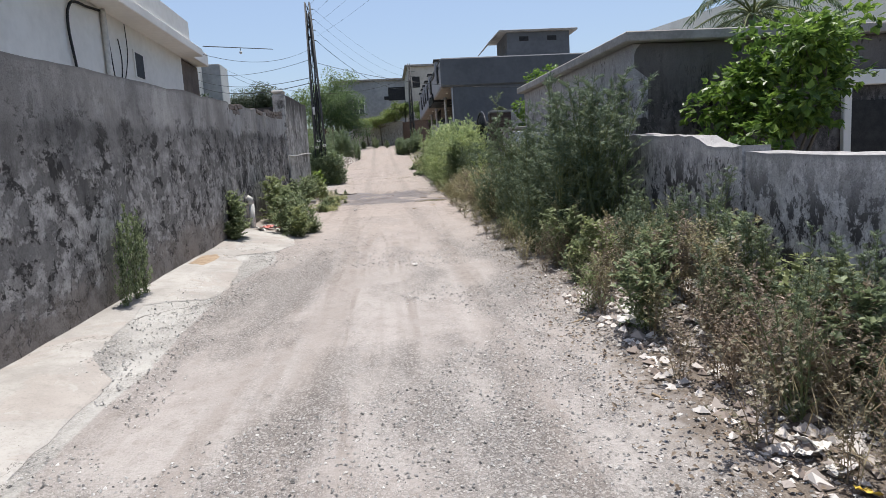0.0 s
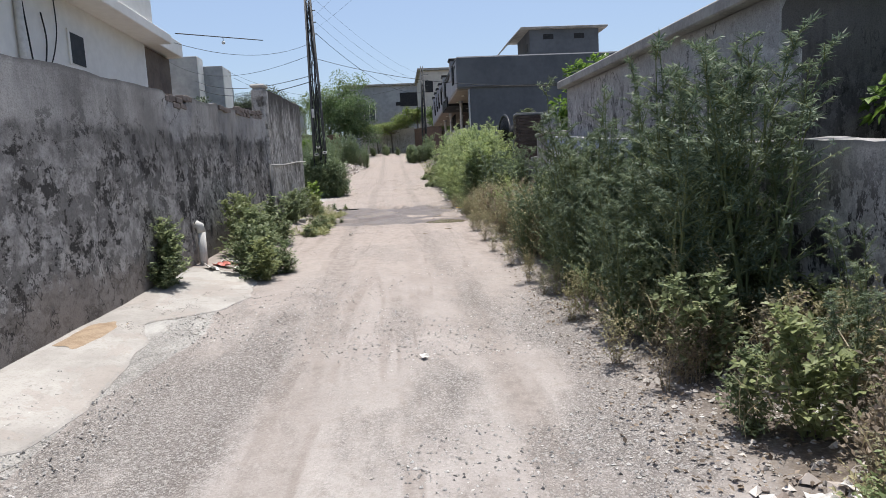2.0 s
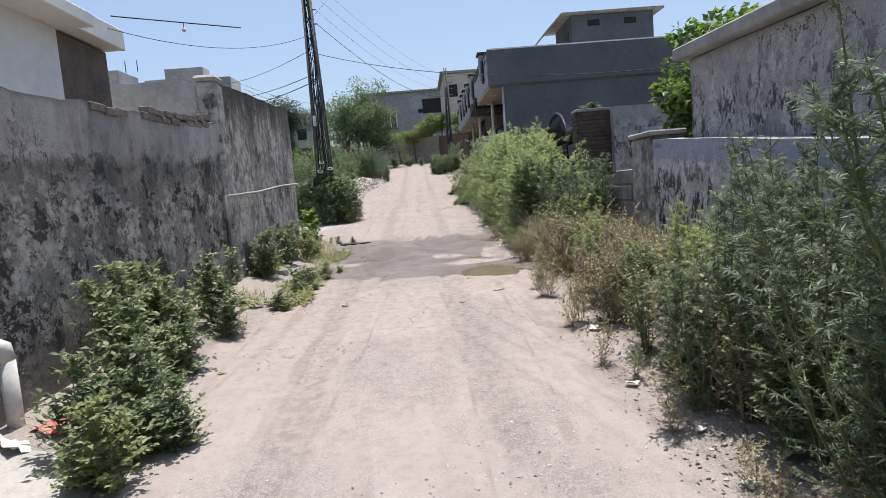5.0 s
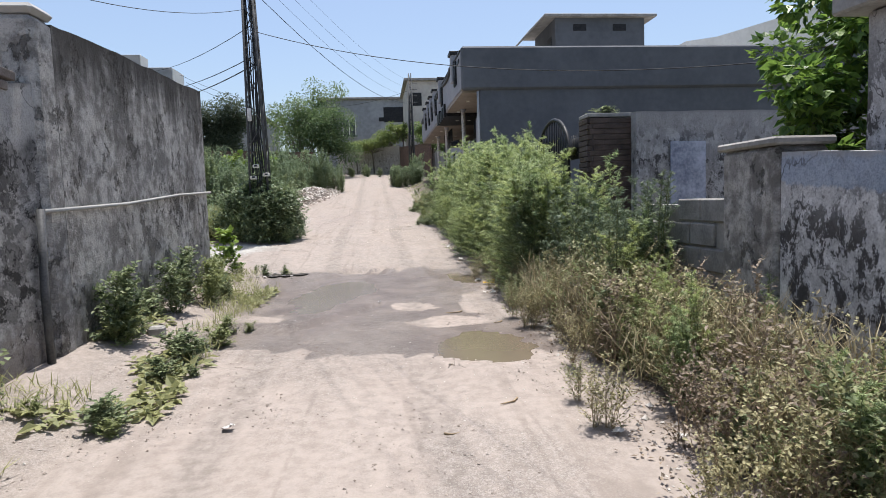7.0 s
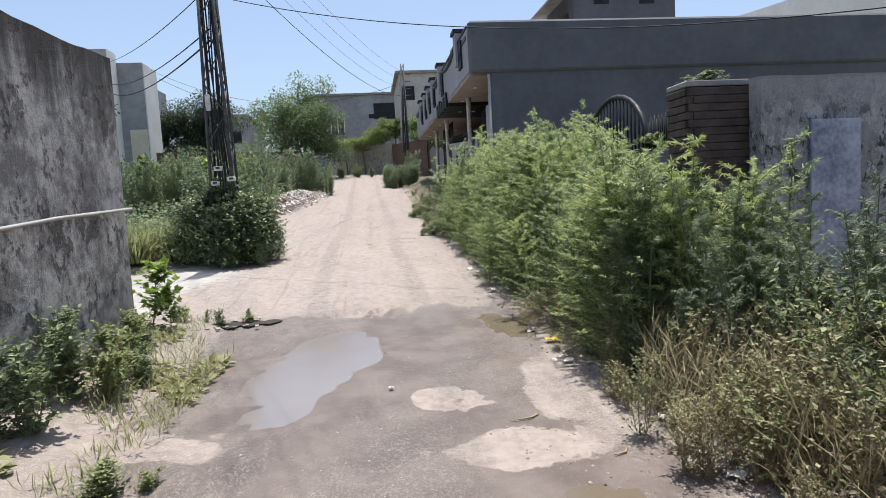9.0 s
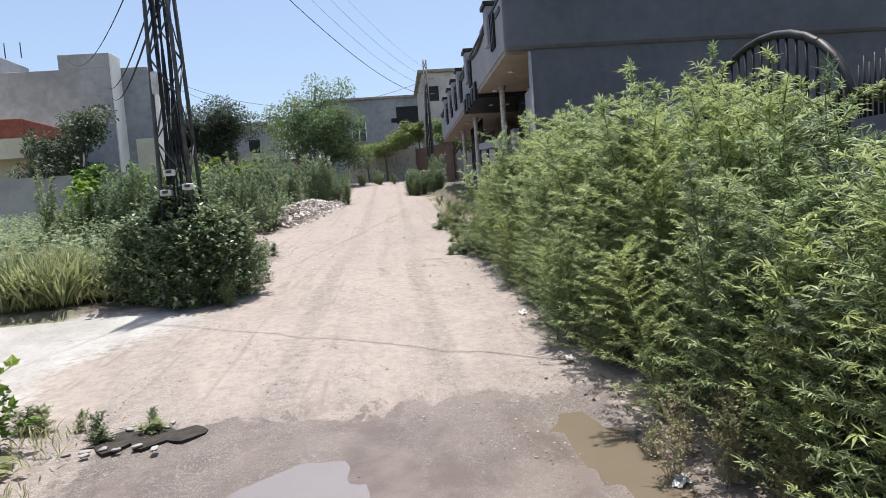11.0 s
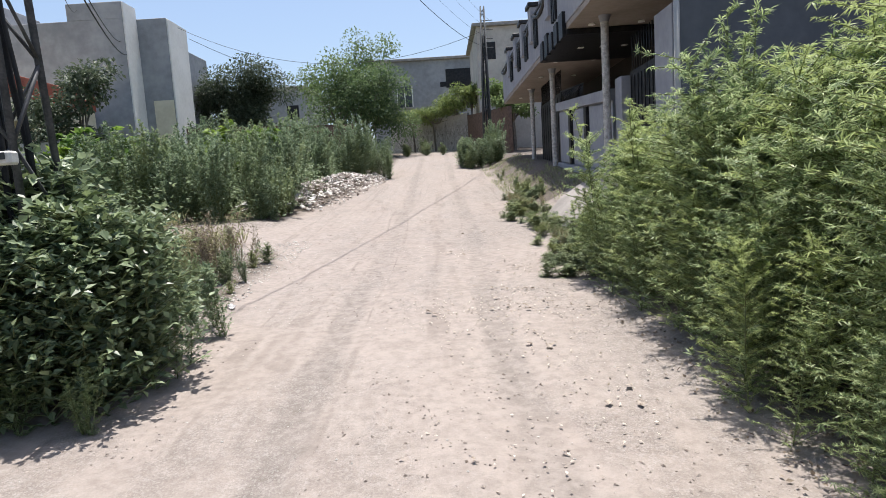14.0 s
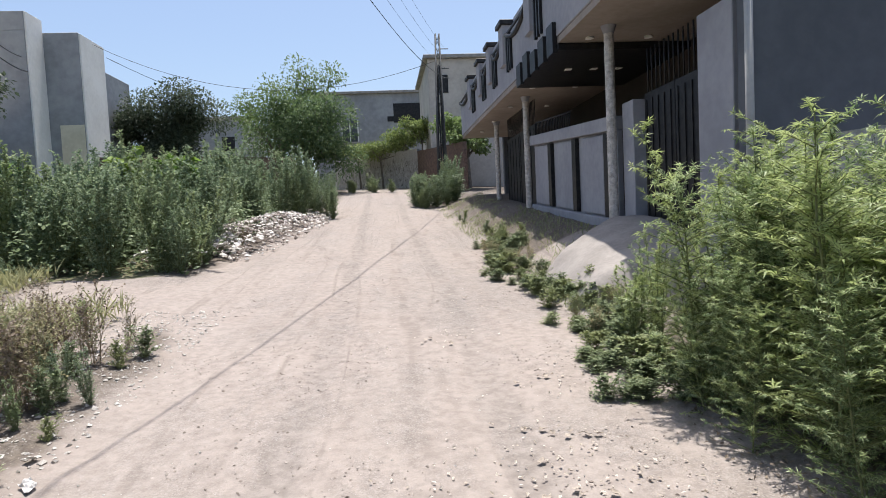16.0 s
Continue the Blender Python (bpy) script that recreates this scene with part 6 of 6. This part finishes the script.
LITTER = [(M_LITTER, "crumpled white plastic scrap on the ground"), (M_LITTER, "crumpled white plastic scrap on the ground"), (M_PVC, "dusty paper scrap on the ground"), (M_YELLOW, "yellow food wrapper on the ground"),
          (M_BLUE, "blue plastic wrapper on the ground"), (M_REDLIT, "faded red wrapper on the ground"), (plain("dry_husk", (0.30, 0.25, 0.205), (0.46, 0.395, 0.33), 22), "curled straw-coloured dry leaf on the dirt")]
litter_meshes = []
for k, (m, lab) in enumerate(LITTER):
    me = bpy.data.meshes.new("scrap")
    bm = scrap(k + 3, 0.16)
    bm.to_mesh(me)
    bm.free()
    me.materials.append(m)
    litter_meshes.append((me, lab))


def drop_scrap(kind, x, y, s, turn=None):
    me, lab = litter_meshes[kind]
    ob = link("litter_scrap", me)
    ob.matrix_basis = pose(x, y, float(ground_h(x, y)) + 0.02, rng.normal(0, 12), rng.normal(0, 12), rng.uniform(0, 360) if turn is None else turn) @ Matrix.Diagonal((s, s, s, 1))
    return tagged(ob, lab, "litter", "roadside litter")


for _ in range(34):
    drop_scrap(int(rng.choice([0, 1, 2, 2, 2, 3, 4])), rng.uniform(1.7, 2.9), rng.uniform(1.2, 6.0), rng.uniform(0.25, 0.75))
for _ in range(26):
    drop_scrap(int(rng.choice([2, 2, 2])), rng.uniform(1.55, 2.0), rng.uniform(6.5, 20.0), rng.uniform(0.2, 0.5))
for x, y, k, s in ((1.80, 18.75, 3, 0.75), (1.88, 18.95, 3, 0.5), (1.75, 19.3, 0, 0.5), (-2.12, 10.9, 5, 1.1), (-1.95, 11.0, 5, 0.8), (-2.1, 11.15, 0, 1.0), (-1.9, 10.8, 2, 0.9), (-1.8, 11.25, 3, 0.8), (-2.2, 10.65, 2, 1.0),
                   (0.30, 7.1, 2, 0.35), (0.25, 17.9, 0, 0.25), (-0.7, 14.1, 0, 0.4), (-1.9, 27.1, 0, 0.45), (-2.05, 27.4, 2, 0.4), (-1.95, 26.8, 2, 0.3), (1.7, 22.7, 2, 0.5), (1.75, 21.2, 2, 0.5)):
    drop_scrap(k, x, y, s)
for _ in range(60):
    y = rng.uniform(35.0, 44.5)
    drop_scrap(int(rng.choice([0, 0, 1, 2, 2, 2])), -3.3 + (y - 39) * 0.13 + rng.uniform(-0.75, 0.75), y, rng.uniform(0.6, 1.4)).location.z += 0.22
for x, y, n in ((0.95, 27.2, 9), (1.15, 26.4, 8), (0.75, 26.7, 4), (0.9, 25.6, 6), (0.7, 24.0, 3), (0.3, 26.3, 5), (1.3, 24.6, 4), (0.5, 29.5, 4), (0.9, 31.0, 4), (1.2, 28.2, 5)):
    for _ in range(n):
        drop_scrap(6, x + rng.normal(0, 0.16), y + rng.normal(0, 0.16), rng.uniform(0.1, 0.28))
for x, y, k, q in ((2.15, 4.25, 0, 1.6), (2.3, 4.35, 1, 1.5), (2.05, 4.15, 1, 1.2), (2.4, 4.1, 0, 1.4), (1.68, 4.05, 1, 1.0), (1.75, 4.2, 2, 0.8), (2.2, 4.55, 2, 1.1)):
    drop_scrap(k, x, y, q)
# clear bag caught in the weeds
bag = thing("plastic_bag", pose(2.62, 4.25, gz(2.62, 4.25) + 0.42), "greyish clear plastic bag caught in dry weeds", "bag")
bm = bmesh.new()
bmesh.ops.create_icosphere(bm, subdivisions=3, radius=0.14)
for v in bm.verts:
    v.co *= 1 + 0.75 * noise.noise(v.co * 9)
    v.co.z *= 1.25 if v.co.z < 0 else 0.9
part("bag", bm, plain("clear_plastic", (0.14, 0.14, 0.135), (0.26, 0.26, 0.255), 9, 0.3), bag)
# fallen twigs and leaf heaps
def twig(x, y, L, turn):
    z = float(ground_h(x, y)) - 0.004
    a = math.radians(turn)
    d = Vector((math.cos(a), math.sin(a), 0))
    pts = [Vector((x, y, z)) + d * L * t + Vector((0.02 * math.sin(9 * t), 0.02 * math.cos(7 * t), 0.012)) for t in (0, 0.3, 0.6, 1.0)]
    return tagged(tube("twig", pts, [0.008, 0.007, 0.005, 0.003], M_DRYSTEM, None, 5), "dry broken twig lying on the dirt", "twig", "fallen twigs")


twig(0.62, 13.82, 0.14, 10)
for _ in range(7):
    twig(rng.uniform(1.0, 1.7), rng.uniform(3.0, 24.0), rng.uniform(0.08, 0.22), rng.uniform(0, 360))
for x, y, n, sg in ((0.95, 27.2, 700, 0.2), (1.15, 26.4, 700, 0.25), (0.75, 26.7, 500, 0.3), (0.9, 25.6, 500, 0.3), (0.7, 24.0, 300, 0.3), (0.3, 26.3, 500, 0.3), (1.3, 24.6, 300, 0.3), (0.5, 29.5, 300, 0.3), (0.9, 31.0, 300, 0.3), (1.2, 28.2, 400, 0.25)):
    scatter_leaves("leaf_heap", n, (x - 0.9, x + 0.9), (y - 0.7, y + 0.7), 0.012, 0.026, M_STRAW, "oval", "scatter of dry straw and leaf scraps", int(500 + 10 * x + y),
                   lambda a, b, r: np.exp(-((a - x) ** 2 + (b - y) ** 2) / (2 * sg * sg)) * (0.4 + 0.6 * (np.sin(a * 17) * np.sin(b * 13 + a * 5) > 0)) > r.uniform(0, 1, len(a)))
